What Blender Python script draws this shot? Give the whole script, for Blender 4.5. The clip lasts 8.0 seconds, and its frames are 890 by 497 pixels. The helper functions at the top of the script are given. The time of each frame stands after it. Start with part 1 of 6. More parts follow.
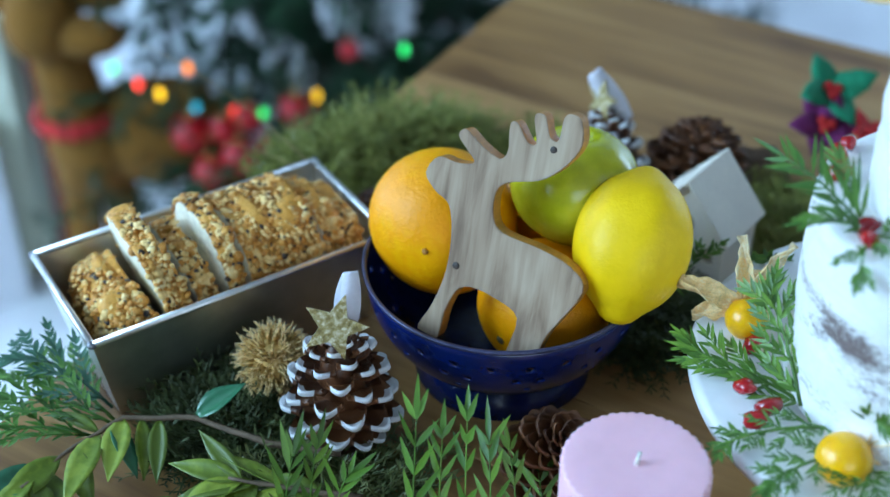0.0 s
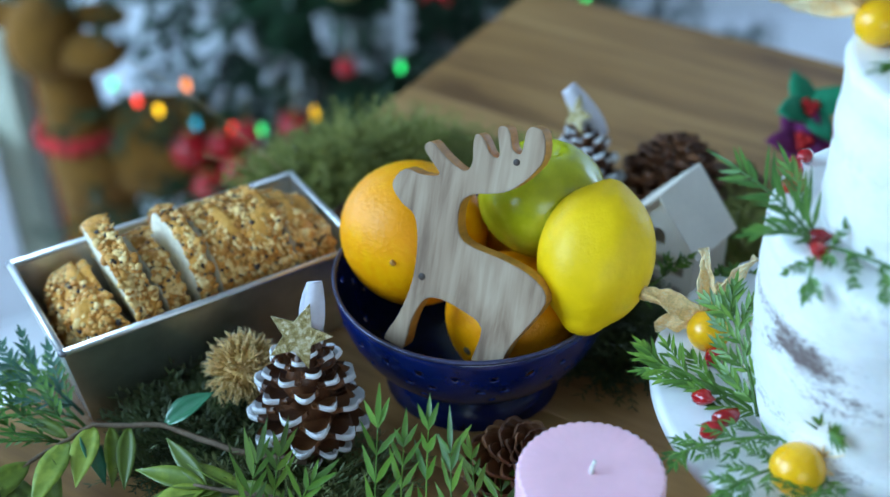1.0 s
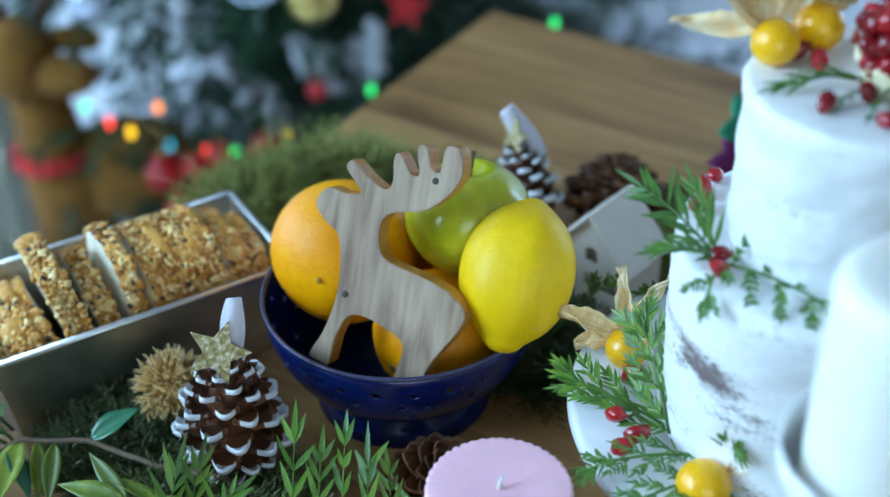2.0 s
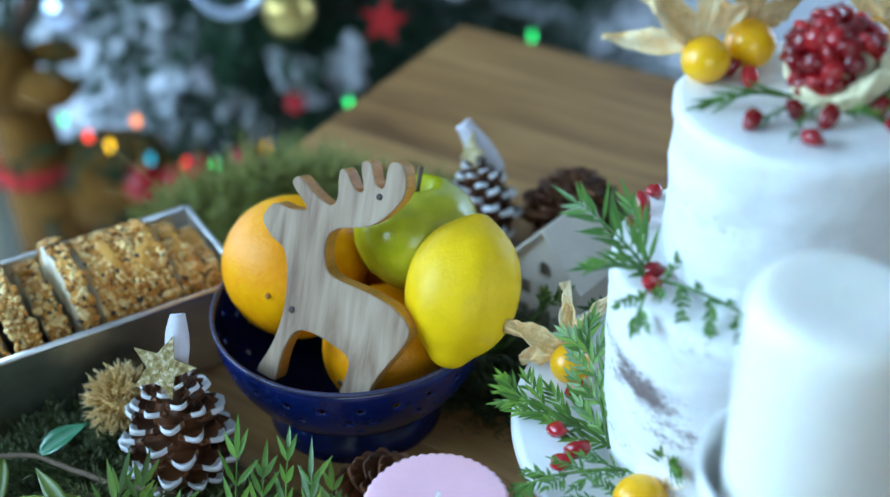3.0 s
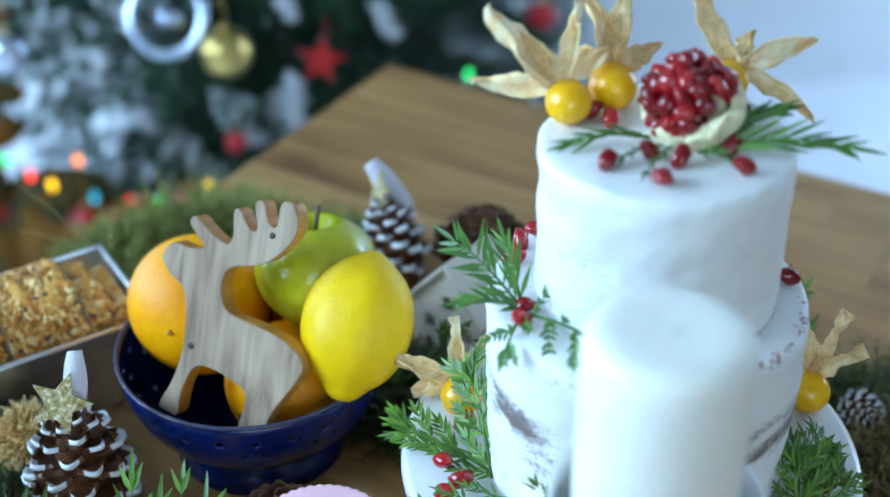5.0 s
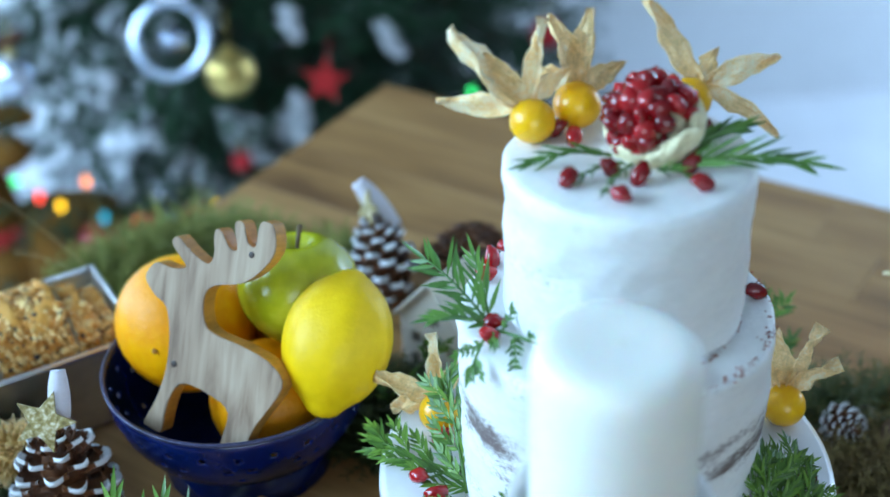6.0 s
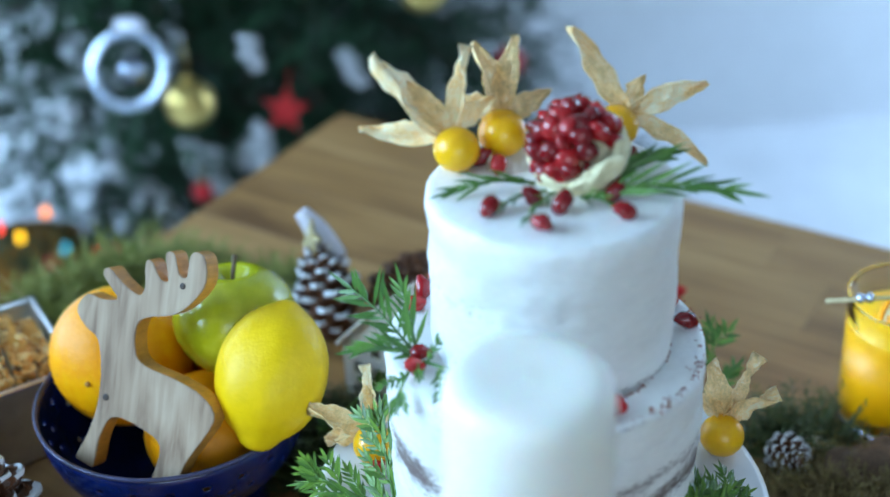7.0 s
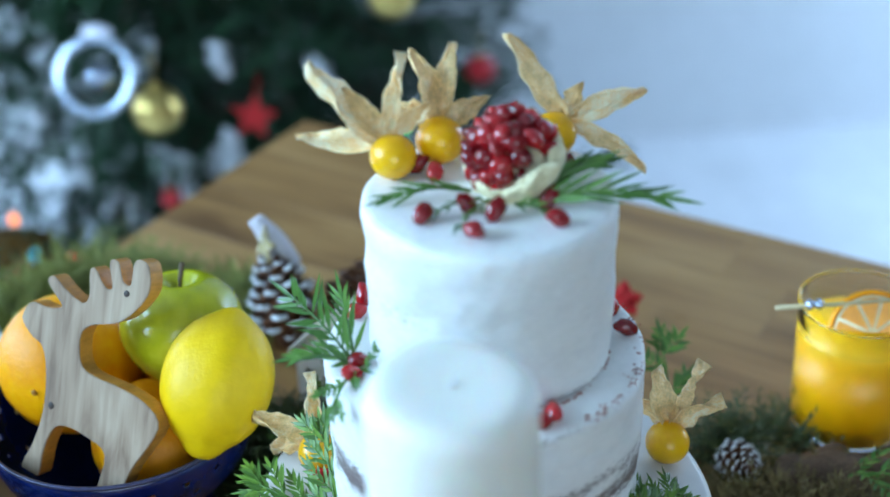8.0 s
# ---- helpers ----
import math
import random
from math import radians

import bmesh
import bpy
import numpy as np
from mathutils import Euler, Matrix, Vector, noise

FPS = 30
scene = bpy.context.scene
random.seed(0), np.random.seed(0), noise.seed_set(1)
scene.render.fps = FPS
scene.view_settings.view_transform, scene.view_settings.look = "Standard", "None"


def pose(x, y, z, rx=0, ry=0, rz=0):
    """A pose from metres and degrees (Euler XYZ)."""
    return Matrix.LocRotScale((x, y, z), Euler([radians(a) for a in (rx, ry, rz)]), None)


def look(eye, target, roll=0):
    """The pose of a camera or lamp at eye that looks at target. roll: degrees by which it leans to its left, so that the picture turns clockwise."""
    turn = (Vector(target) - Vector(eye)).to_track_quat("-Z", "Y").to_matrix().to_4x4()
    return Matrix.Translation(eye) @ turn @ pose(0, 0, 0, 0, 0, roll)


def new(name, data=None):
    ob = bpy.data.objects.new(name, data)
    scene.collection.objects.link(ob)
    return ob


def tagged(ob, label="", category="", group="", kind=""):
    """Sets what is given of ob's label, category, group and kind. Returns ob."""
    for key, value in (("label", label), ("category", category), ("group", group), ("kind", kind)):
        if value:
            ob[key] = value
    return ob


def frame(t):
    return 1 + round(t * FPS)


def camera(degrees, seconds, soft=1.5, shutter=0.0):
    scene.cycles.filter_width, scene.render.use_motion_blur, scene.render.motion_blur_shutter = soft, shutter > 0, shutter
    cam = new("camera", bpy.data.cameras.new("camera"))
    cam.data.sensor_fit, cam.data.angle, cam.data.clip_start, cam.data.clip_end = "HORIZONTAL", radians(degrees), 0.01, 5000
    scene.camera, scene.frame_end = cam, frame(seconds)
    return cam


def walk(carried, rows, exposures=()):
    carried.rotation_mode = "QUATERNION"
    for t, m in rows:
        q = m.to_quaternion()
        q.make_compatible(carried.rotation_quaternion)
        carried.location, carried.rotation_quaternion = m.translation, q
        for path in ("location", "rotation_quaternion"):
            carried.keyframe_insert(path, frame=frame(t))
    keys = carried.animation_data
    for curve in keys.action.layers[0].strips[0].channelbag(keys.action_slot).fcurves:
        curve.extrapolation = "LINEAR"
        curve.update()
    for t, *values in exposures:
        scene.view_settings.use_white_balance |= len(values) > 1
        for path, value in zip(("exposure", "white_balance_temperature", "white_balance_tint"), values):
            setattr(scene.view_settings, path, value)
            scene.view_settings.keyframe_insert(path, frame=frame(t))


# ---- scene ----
cam = camera(36.0, 8.0)
PATH = [
    (0, (-0.062, -0.6, 0.568), (0.086, 0.988, -0.638), -0.3),
    (0.5, (-0.049, -0.606, 0.568), (0.08, 0.996, -0.622), -0.5),
    (1, (-0.033, -0.613, 0.569), (0.088, 0.996, -0.613), -0.6),
    (1.5, (-0.007, -0.623, 0.569), (0.108, 1.0, -0.594), -0.6),
    (3, (0.048, -0.628, 0.573), (0.151, 1.012, -0.566), -0.9),
    (3.5, (0.064, -0.634, 0.575), (0.194, 1.015, -0.55), -0.5),
    (4, (0.072, -0.638, 0.58), (0.223, 1.015, -0.536), -0.2),
    (4.5, (0.083, -0.643, 0.583), (0.234, 1.016, -0.523), -0.3),
    (6, (0.124, -0.661, 0.592), (0.222, 1.021, -0.485), -2.0),
    (6.5, (0.14, -0.657, 0.589), (0.24, 1.037, -0.469), -2.2),
    (7, (0.154, -0.656, 0.587), (0.275, 1.047, -0.455), -1.9),
    (7.5, (0.168, -0.655, 0.587), (0.297, 1.05, -0.451), -1.8),
    (8, (0.179, -0.657, 0.586), (0.316, 1.049, -0.448), -1.7),
]
EXPOSURES = [(0, -0.34), (1.5, -0.38), (3, -0.26), (4.5, -0.15), (6, -0.10), (8, -0.10)]
walk(cam, [(t, look(eye, target, roll)) for t, eye, target, roll in PATH], EXPOSURES)
cam.data.dof.use_dof = True
cam.data.dof.focus_distance = 0.738
cam.data.dof.aperture_fstop = 3.7

# ---------------------------------------------------------------- light
world = bpy.data.worlds.new("daylight")
scene.world = world
world.use_nodes = True
wn = world.node_tree.nodes
sky = wn.new("ShaderNodeTexSky")
sky.sky_type = "NISHITA"
sky.sun_disc = False
sky.sun_elevation = radians(38)
sky.sun_rotation = 0.0
wn["Background"].inputs["Strength"].default_value = 0.12
world.node_tree.links.new(sky.outputs["Color"], wn["Background"].inputs["Color"])

ROOM = dict(x0=-2.3, x1=2.6, y0=-3.6, y1=1.95, z0=-0.75, z1=2.05)


def window_light(name, m, w, h, watts, color):
    lamp = bpy.data.lights.new(name, "AREA")
    lamp.shape, lamp.size, lamp.size_y = "RECTANGLE", w, h
    lamp.energy, lamp.color = watts, color
    ob = new(name, lamp)
    ob.matrix_world = m
    return ob


DAY = (0.430, 0.672, 1.0)
KEY = (0.430, 0.705, 1.0)
window_light("west_window_daylight", look((ROOM["x0"] + 0.02, -0.28, 1.27), (0.4, 0.0, 0.0)), 1.8, 1.4, 144, KEY)
window_light("south_window_daylight", look((0.35, ROOM["y0"] + 0.02, 1.15), (0.2, 0.6, 0.0)), 2.4, 1.5, 43, (0.60, 0.81, 1.0))
# Added fill lamp, turned at the north wall to brighten it.
window_light("east_wall_fill", look((ROOM["x1"] - 0.02, 1.40, 0.50), (1.6, 1.95, 0.1)), 0.8, 1.4, 46, DAY)
# Added fill lamp that brightens the fir's left side and the floor behind.
window_light("northwest_fill", look((ROOM["x0"] + 0.02, 1.38, 0.40), (-0.3, 1.20, -0.5)), 0.8, 1.4, 52, DAY)
sun = bpy.data.lights.new("sun", "SUN")
sun.energy, sun.angle, sun.color = 0.6, radians(12), (1.0, 0.97, 0.93)
sun_ob = new("sun", sun)
sun_ob.matrix_world = look((0, 0, 3), (0.0, -0.79, 2.38))


# ---------------------------------------------------------------- materials
def material(name, base, rough=0.5, metal=0.0, scale=60.0, vary=0.25, second=None, bump=0.0, bump_scale=300.0, spec=0.5,
             sss=0.0, coat=0.0, stretch=(1, 1, 1), rand=0.0, patch=0.5):
    """A surface with colour variation at two scales, fine relief and, where asked, a difference from piece to piece."""
    m = bpy.data.materials.new(name)
    m.use_nodes = True
    nt, N, Lk = m.node_tree, m.node_tree.nodes, m.node_tree.links
    b = N["Principled BSDF"]
    b.inputs["Roughness"].default_value = rough
    b.inputs["Metallic"].default_value = metal
    b.inputs["Specular IOR Level"].default_value = spec
    if sss:
        b.inputs["Subsurface Weight"].default_value = sss
        b.inputs["Subsurface Radius"].default_value = (1.0, 0.7, 0.5)
        b.inputs["Subsurface Scale"].default_value = 0.006
    if coat:
        b.inputs["Coat Weight"].default_value = coat
        b.inputs["Coat Roughness"].default_value = 0.12
    co = N.new("ShaderNodeTexCoord")
    mp = N.new("ShaderNodeMapping")
    mp.inputs["Scale"].default_value = stretch
    Lk.new(co.outputs["Object"], mp.inputs["Vector"])
    n1 = N.new("ShaderNodeTexNoise")
    n1.inputs["Scale"].default_value = scale
    n1.inputs["Detail"].default_value = 6
    n2 = N.new("ShaderNodeTexNoise")
    n2.inputs["Scale"].default_value = scale * 7
    n2.inputs["Detail"].default_value = 3
    for n in (n1, n2):
        Lk.new(mp.outputs["Vector"], n.inputs["Vector"])
    mix = N.new("ShaderNodeMath")
    mix.operation = "MULTIPLY_ADD"
    Lk.new(n2.outputs["Fac"], mix.inputs[0])
    mix.inputs[1].default_value = 0.4
    add = N.new("ShaderNodeMath")
    add.operation = "MULTIPLY"
    Lk.new(n1.outputs["Fac"], add.inputs[0])
    add.inputs[1].default_value = 0.6
    Lk.new(add.outputs[0], mix.inputs[2])
    fac = mix.outputs[0]
    if rand:
        info = N.new("ShaderNodeObjectInfo")
        r = N.new("ShaderNodeMath")
        r.operation = "MULTIPLY_ADD"
        Lk.new(info.outputs["Random"], r.inputs[0])
        r.inputs[1].default_value = rand
        Lk.new(fac, r.inputs[2])
        r2 = N.new("ShaderNodeMath")
        r2.operation = "SUBTRACT"
        Lk.new(r.outputs[0], r2.inputs[0])
        r2.inputs[1].default_value = rand / 2
        fac = r2.outputs[0]
    ramp = N.new("ShaderNodeValToRGB")
    e = ramp.color_ramp.elements
    dark = tuple(c * (1 - vary) for c in base)
    lite = second or tuple(min(1, c * (1 + vary)) for c in base)
    e[0].position, e[0].color = patch - 0.17, (*dark, 1)
    e[1].position, e[1].color = patch + 0.17, (*lite, 1)
    mid = e.new(patch)
    mid.color = (*base, 1)
    Lk.new(fac, ramp.inputs["Fac"])
    Lk.new(ramp.outputs["Color"], b.inputs["Base Color"])
    if bump:
        n3 = N.new("ShaderNodeTexNoise")
        n3.inputs["Scale"].default_value = bump_scale
        n3.inputs["Detail"].default_value = 4
        Lk.new(mp.outputs["Vector"], n3.inputs["Vector"])
        bp = N.new("ShaderNodeBump")
        bp.inputs["Strength"].default_value = bump
        bp.inputs["Distance"].default_value = 0.001
        Lk.new(n3.outputs["Fac"], bp.inputs["Height"])
        Lk.new(bp.outputs["Normal"], b.inputs["Normal"])
    return m


def wood(name, dark, base, light, grain, rough=0.45, coat=0.0, axis=0, rand=0.06, figure=0.14):
    """Sawn wood: wandering growth figure, fine pores along the grain and broad darker patches; each piece cut from another place."""
    m = bpy.data.materials.new(name)
    m.use_nodes = True
    N, Lk = m.node_tree.nodes, m.node_tree.links
    b = N["Principled BSDF"]
    b.inputs["Roughness"].default_value = rough
    b.inputs["Coat Weight"].default_value = coat
    b.inputs["Coat Roughness"].default_value = 0.3
    co, info = N.new("ShaderNodeTexCoord"), N.new("ShaderNodeObjectInfo")
    shift = N.new("ShaderNodeVectorMath")
    shift.operation = "MULTIPLY_ADD"
    Lk.new(info.outputs["Random"], shift.inputs[0])
    shift.inputs[1].default_value = (7.0, 13.0, 5.0)
    Lk.new(co.outputs["Object"], shift.inputs[2])

    def layer(scale, along, detail, distort):
        mp, n = N.new("ShaderNodeMapping"), N.new("ShaderNodeTexNoise")
        mp.inputs["Scale"].default_value = [along if k == axis else 1.0 for k in range(3)]
        Lk.new(shift.outputs[0], mp.inputs["Vector"])
        Lk.new(mp.outputs[0], n.inputs["Vector"])
        n.inputs["Scale"].default_value, n.inputs["Detail"].default_value, n.inputs["Distortion"].default_value = scale, detail, distort
        return n.outputs["Fac"]

    def mixed(a, k, c):
        q = N.new("ShaderNodeMath")
        q.operation = "MULTIPLY_ADD"
        Lk.new(a, q.inputs[0])
        q.inputs[1].default_value = k
        if isinstance(c, float):
            q.inputs[2].default_value = c
        else:
            Lk.new(c, q.inputs[2])
        return q.outputs[0]

    pores = layer(grain * 6, 0.05, 4, 0.0)
    fac = mixed(layer(grain, figure, 5, 1.1), 0.50, 0.0)
    fac = mixed(pores, 0.22, fac)
    fac = mixed(layer(grain * 0.35, 0.45, 3, 0.6), 0.28, fac)
    fac = mixed(info.outputs["Random"], rand, fac)
    ramp = N.new("ShaderNodeValToRGB")
    e = ramp.color_ramp.elements
    e[0].position, e[0].color = 0.36 + rand / 2, (*dark, 1)
    e[1].position, e[1].color = 0.64 + rand / 2, (*light, 1)
    e.new(0.50 + rand / 2).color = (*base, 1)
    Lk.new(fac, ramp.inputs["Fac"])
    Lk.new(ramp.outputs["Color"], b.inputs["Base Color"])
    bp = N.new("ShaderNodeBump")
    bp.inputs["Strength"].default_value, bp.inputs["Distance"].default_value = 0.25, 0.0006
    Lk.new(pores, bp.inputs["Height"])
    Lk.new(bp.outputs["Normal"], b.inputs["Normal"])
    return m


M = {}
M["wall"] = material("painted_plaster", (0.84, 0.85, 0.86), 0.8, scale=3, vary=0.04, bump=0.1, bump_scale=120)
# For the unseen walls: dark grey so that they bounce less fill light.
M["wall_dim"] = material("fill_cutting_plaster", (0.22, 0.21, 0.20), 0.85, scale=3, vary=0.06, bump=0.1, bump_scale=120)
# Unseen ceiling, darkened to hold back light bounced from above.
M["ceiling"] = material("fill_cutting_ceiling", (0.36, 0.35, 0.34), 0.85, scale=3, vary=0.03)
M["floor"] = material("pale_floor", (0.84, 0.85, 0.87), 0.5, scale=6, vary=0.08)
M["table"] = wood("table_oak", (0.165, 0.072, 0.022), (0.335, 0.164, 0.051), (0.460, 0.252, 0.092), 24, 0.54, 0.08, 0, 0.05)
M["table_edge"] = material("table_edge_oak", (0.12, 0.068, 0.03), 0.5, scale=9, vary=0.4, stretch=(1, 9, 9), bump=0.2)
M["toy"] = wood("sawn_acacia", (0.165, 0.092, 0.052), (0.370, 0.252, 0.162), (0.490, 0.368, 0.252), 62, 0.6, 0.0, 1, 0.0, 0.17)
M["toy_edge"] = material("toy_edge", (0.50, 0.22, 0.035), 0.5, scale=20, vary=0.35, stretch=(3, 3, 1), bump=0.1)
M["orange"] = material("orange_peel", (0.92, 0.33, 0.0), 0.42, scale=22, vary=0.10, bump=0.5, bump_scale=430, spec=0.3, second=(0.96, 0.42, 0.001))
M["lemon"] = material("lemon_peel", (0.90, 0.56, 0.002), 0.42, scale=18, vary=0.08, bump=0.32, bump_scale=340, spec=0.3, second=(0.96, 0.62, 0.006))
M["apple"] = material("apple_skin", (0.46, 0.46, 0.010), 0.22, scale=14, vary=0.28, second=(0.62, 0.60, 0.04), coat=0.3, bump=0.05)
M["scar"] = material("peel_scar", (0.38, 0.17, 0.03), 0.8, scale=300, vary=0.4)
M["stem"] = material("dry_stem", (0.10, 0.06, 0.025), 0.7, scale=90, vary=0.4, bump=0.3)
M["enamel"] = material("navy_enamel", (0.0018, 0.010, 0.080), 0.22, scale=30, vary=0.3, coat=0.15, bump=0.05, bump_scale=90)
M["enamel_in"] = material("dark_enamel", (0.006, 0.008, 0.02), 0.3, scale=30, vary=0.3)
M["rim"] = material("worn_rim", (0.05, 0.05, 0.10), 0.35, scale=80, vary=0.6, metal=0.3)
M["tin"] = material("tinplate", (0.76, 0.75, 0.73), 0.38, metal=1.0, scale=12, vary=0.18, bump=0.06, bump_scale=40)
M["tin_mark"] = material("tin_corner", (0.22, 0.22, 0.24), 0.5, metal=0.8, scale=90, vary=0.3)
M["crust"] = material("seeded_crust", (0.68, 0.305, 0.042), 0.6, scale=55, vary=0.6, second=(0.74, 0.37, 0.070), bump=1.0, bump_scale=240)
M["crumb"] = material("bread_crumb", (0.74, 0.66, 0.50), 0.85, scale=220, vary=0.25, bump=0.9, bump_scale=420)
M["seed"] = material("oat_flake", (0.86, 0.54, 0.18), 0.65, scale=150, vary=0.35, second=(0.93, 0.74, 0.40))
M["seed_gold"] = material("toasted_flake", (0.62, 0.25, 0.035), 0.6, scale=120, vary=0.5, second=(0.80, 0.43, 0.10))
M["seed_dark"] = material("dark_seed", (0.055, 0.035, 0.025), 0.55, scale=120, vary=0.5)
M["crumb_brown"] = material("red_brown_crumb", (0.34, 0.10, 0.06), 0.8, scale=200, vary=0.4)
M["pink"] = material("pink_wax", (0.96, 0.55, 0.63), 0.42, scale=16, vary=0.05, sss=0.25, bump=0.05)
M["wax"] = material("white_wax", (0.92, 0.89, 0.80), 0.40, scale=14, vary=0.03, sss=0.6)
M["wick"] = material("wick", (0.80, 0.76, 0.70), 0.8, scale=200, vary=0.2)
M["china"] = material("white_china", (0.80, 0.80, 0.80), 0.18, scale=12, vary=0.03, coat=0.3)
M["marble"] = material("white_marble", (0.78, 0.78, 0.78), 0.28, scale=16, vary=0.07, coat=0.2)
M["bisque"] = material("bisque_porcelain", (0.84, 0.77, 0.66), 0.6, scale=40, vary=0.05, bump=0.1)
# Beige that stands in for light inside the house windows.
M["bisque_lit"] = material("lit_window_beige", (0.50, 0.42, 0.33), 0.8, scale=60, vary=0.2)
M["leaf"] = material("cedar_green", (0.070, 0.188, 0.026), 0.42, scale=40, vary=0.45, second=(0.15, 0.30, 0.048), rand=0.3)
M["leaf_front"] = material("bright_cedar_green", (0.080, 0.190, 0.018), 0.42, scale=40, vary=0.4, second=(0.17, 0.31, 0.035), rand=0.35)
M["leaf_blue"] = material("blue_green_needles", (0.04, 0.13, 0.075), 0.5, scale=40, vary=0.4, second=(0.08, 0.20, 0.11), rand=0.2)
M["leaf_dark"] = material("dark_juniper", (0.066, 0.094, 0.022), 0.55, scale=60, vary=0.5, second=(0.13, 0.14, 0.035), rand=0.2)
M["broad"] = material("broad_leaf", (0.125, 0.185, 0.014), 0.45, scale=30, vary=0.35, second=(0.25, 0.31, 0.035), rand=0.45, coat=0.03)
M["broad_dark"] = material("dark_broad_leaf", (0.025, 0.13, 0.06), 0.28, scale=30, vary=0.3, rand=0.3, coat=0.2)
M["moss"] = material("moss", (0.205, 0.220, 0.036), 0.7, scale=60, vary=0.6, second=(0.34, 0.32, 0.085))
M["moss_brown"] = material("brown_moss", (0.20, 0.14, 0.05), 0.75, scale=60, vary=0.5, second=(0.28, 0.24, 0.08))
M["twig"] = material("brown_twig", (0.13, 0.085, 0.05), 0.75, scale=120, vary=0.5, bump=0.5)
M["grass"] = material("dry_grass", (0.36, 0.25, 0.11), 0.7, scale=90, vary=0.3)
M["cone"] = material("cone_scale", (0.130, 0.043, 0.014), 0.38, scale=120, vary=0.6, second=(0.23, 0.085, 0.028), rand=0.25, bump=0.3)
# White paint of the cone tips, also used for the fir's imitated bright gaps.
M["snow"] = material("white_tip_and_gap", (0.80, 0.80, 0.82), 0.6, scale=150, vary=0.08, bump=0.4)
M["burr"] = material("burr_spine", (0.60, 0.36, 0.10), 0.7, scale=90, vary=0.4, second=(0.85, 0.64, 0.34))
M["ribbon"] = material("white_ribbon", (0.78, 0.76, 0.84), 0.5, scale=60, vary=0.06)
M["husk"] = material("papery_husk", (1.0, 0.640, 0.255), 0.55, scale=120, vary=0.34, second=(1.0, 0.86, 0.54), bump=0.9, bump_scale=330, sss=0.25, rand=0.2, stretch=(1, 1, 1))
M["physalis"] = material("physalis_skin", (0.96, 0.46, 0.0), 0.3, scale=40, vary=0.15, sss=0.1, coat=0.2, rand=0.15)
M["aril"] = material("pomegranate_aril", (0.30, 0.003, 0.006), 0.12, scale=190, vary=0.65, second=(0.58, 0.018, 0.020), sss=0.2, coat=0.35, rand=0.28)
M["rind"] = material("pomegranate_pith", (0.84, 0.74, 0.44), 0.6, scale=70, vary=0.35, second=(0.90, 0.84, 0.62), bump=0.6)
M["felt_purple"] = material("purple_felt", (0.16, 0.015, 0.10), 0.9, scale=150, vary=0.3, bump=0.6)
M["felt_green"] = material("green_felt", (0.01, 0.23, 0.11), 0.9, scale=150, vary=0.3, bump=0.6)
M["felt_red"] = material("red_felt", (0.55, 0.015, 0.015), 0.8, scale=150, vary=0.3, bump=0.5)
M["gold_ball"] = material("gold_bauble", (0.70, 0.50, 0.16), 0.28, metal=0.9, scale=30, vary=0.12)
M["silver"] = material("silver_bauble", (0.58, 0.64, 0.74), 0.22, metal=0.9, scale=30, vary=0.1)
M["red_ball"] = material("red_bauble", (0.52, 0.004, 0.012), 0.35, scale=30, vary=0.25, coat=0.1)
M["tree"] = material("fir_needles", (0.009, 0.042, 0.014), 0.6, scale=9, vary=0.6, second=(0.026, 0.085, 0.030))
M["bark"] = material("bark", (0.06, 0.04, 0.025), 0.9, scale=60, vary=0.5, bump=0.8)
M["plush"] = material("mustard_plush", (0.200, 0.082, 0.006), 0.95, scale=40, vary=0.3, bump=0.8, bump_scale=500)
M["antler"] = material("brown_antler", (0.10, 0.03, 0.015), 0.8, scale=60, vary=0.3)
M["paper_white"] = material("white_wrapping", (0.76, 0.77, 0.80), 0.55, scale=12, vary=0.05)
M["paper_cream"] = material("cream_wrapping", (0.66, 0.68, 0.52), 0.6, scale=12, vary=0.08)
M["ribbon_red"] = material("red_ribbon", (0.50, 0.015, 0.02), 0.5, scale=60, vary=0.15)
M["juice"] = material("orange_juice", (1.0, 0.48, 0.0), 0.35, scale=20, vary=0.08, sss=0.2)
M["pulp"] = material("orange_pulp", (0.90, 0.36, 0.02), 0.35, scale=120, vary=0.2, sss=0.1)
M["pith"] = material("orange_pith", (0.82, 0.70, 0.42), 0.6, scale=80, vary=0.1)
M["pick"] = material("bamboo_pick", (0.62, 0.50, 0.28), 0.6, scale=120, vary=0.2)
M["lichen"] = material("pale_lichen", (0.52, 0.48, 0.40), 0.9, scale=90, vary=0.35, bump=0.8)
M["wood_chip"] = material("brown_bark_chip", (0.13, 0.075, 0.045), 0.85, scale=60, vary=0.5, bump=0.8)


def glitter():
    m = material("gold_glitter", (0.44, 0.33, 0.12), 0.28, metal=0.7, scale=420, vary=0.75, second=(1.0, 0.95, 0.75), bump=1.0, bump_scale=1100)
    return m


def glass():
    m = bpy.data.materials.new("clear_glass")
    m.use_nodes = True
    b = m.node_tree.nodes["Principled BSDF"]
    b.inputs["Base Color"].default_value = (0.98, 0.99, 1, 1)
    b.inputs["Roughness"].default_value = 0.02
    b.inputs["Transmission Weight"].default_value = 1.0
    b.inputs["IOR"].default_value = 1.45
    return m


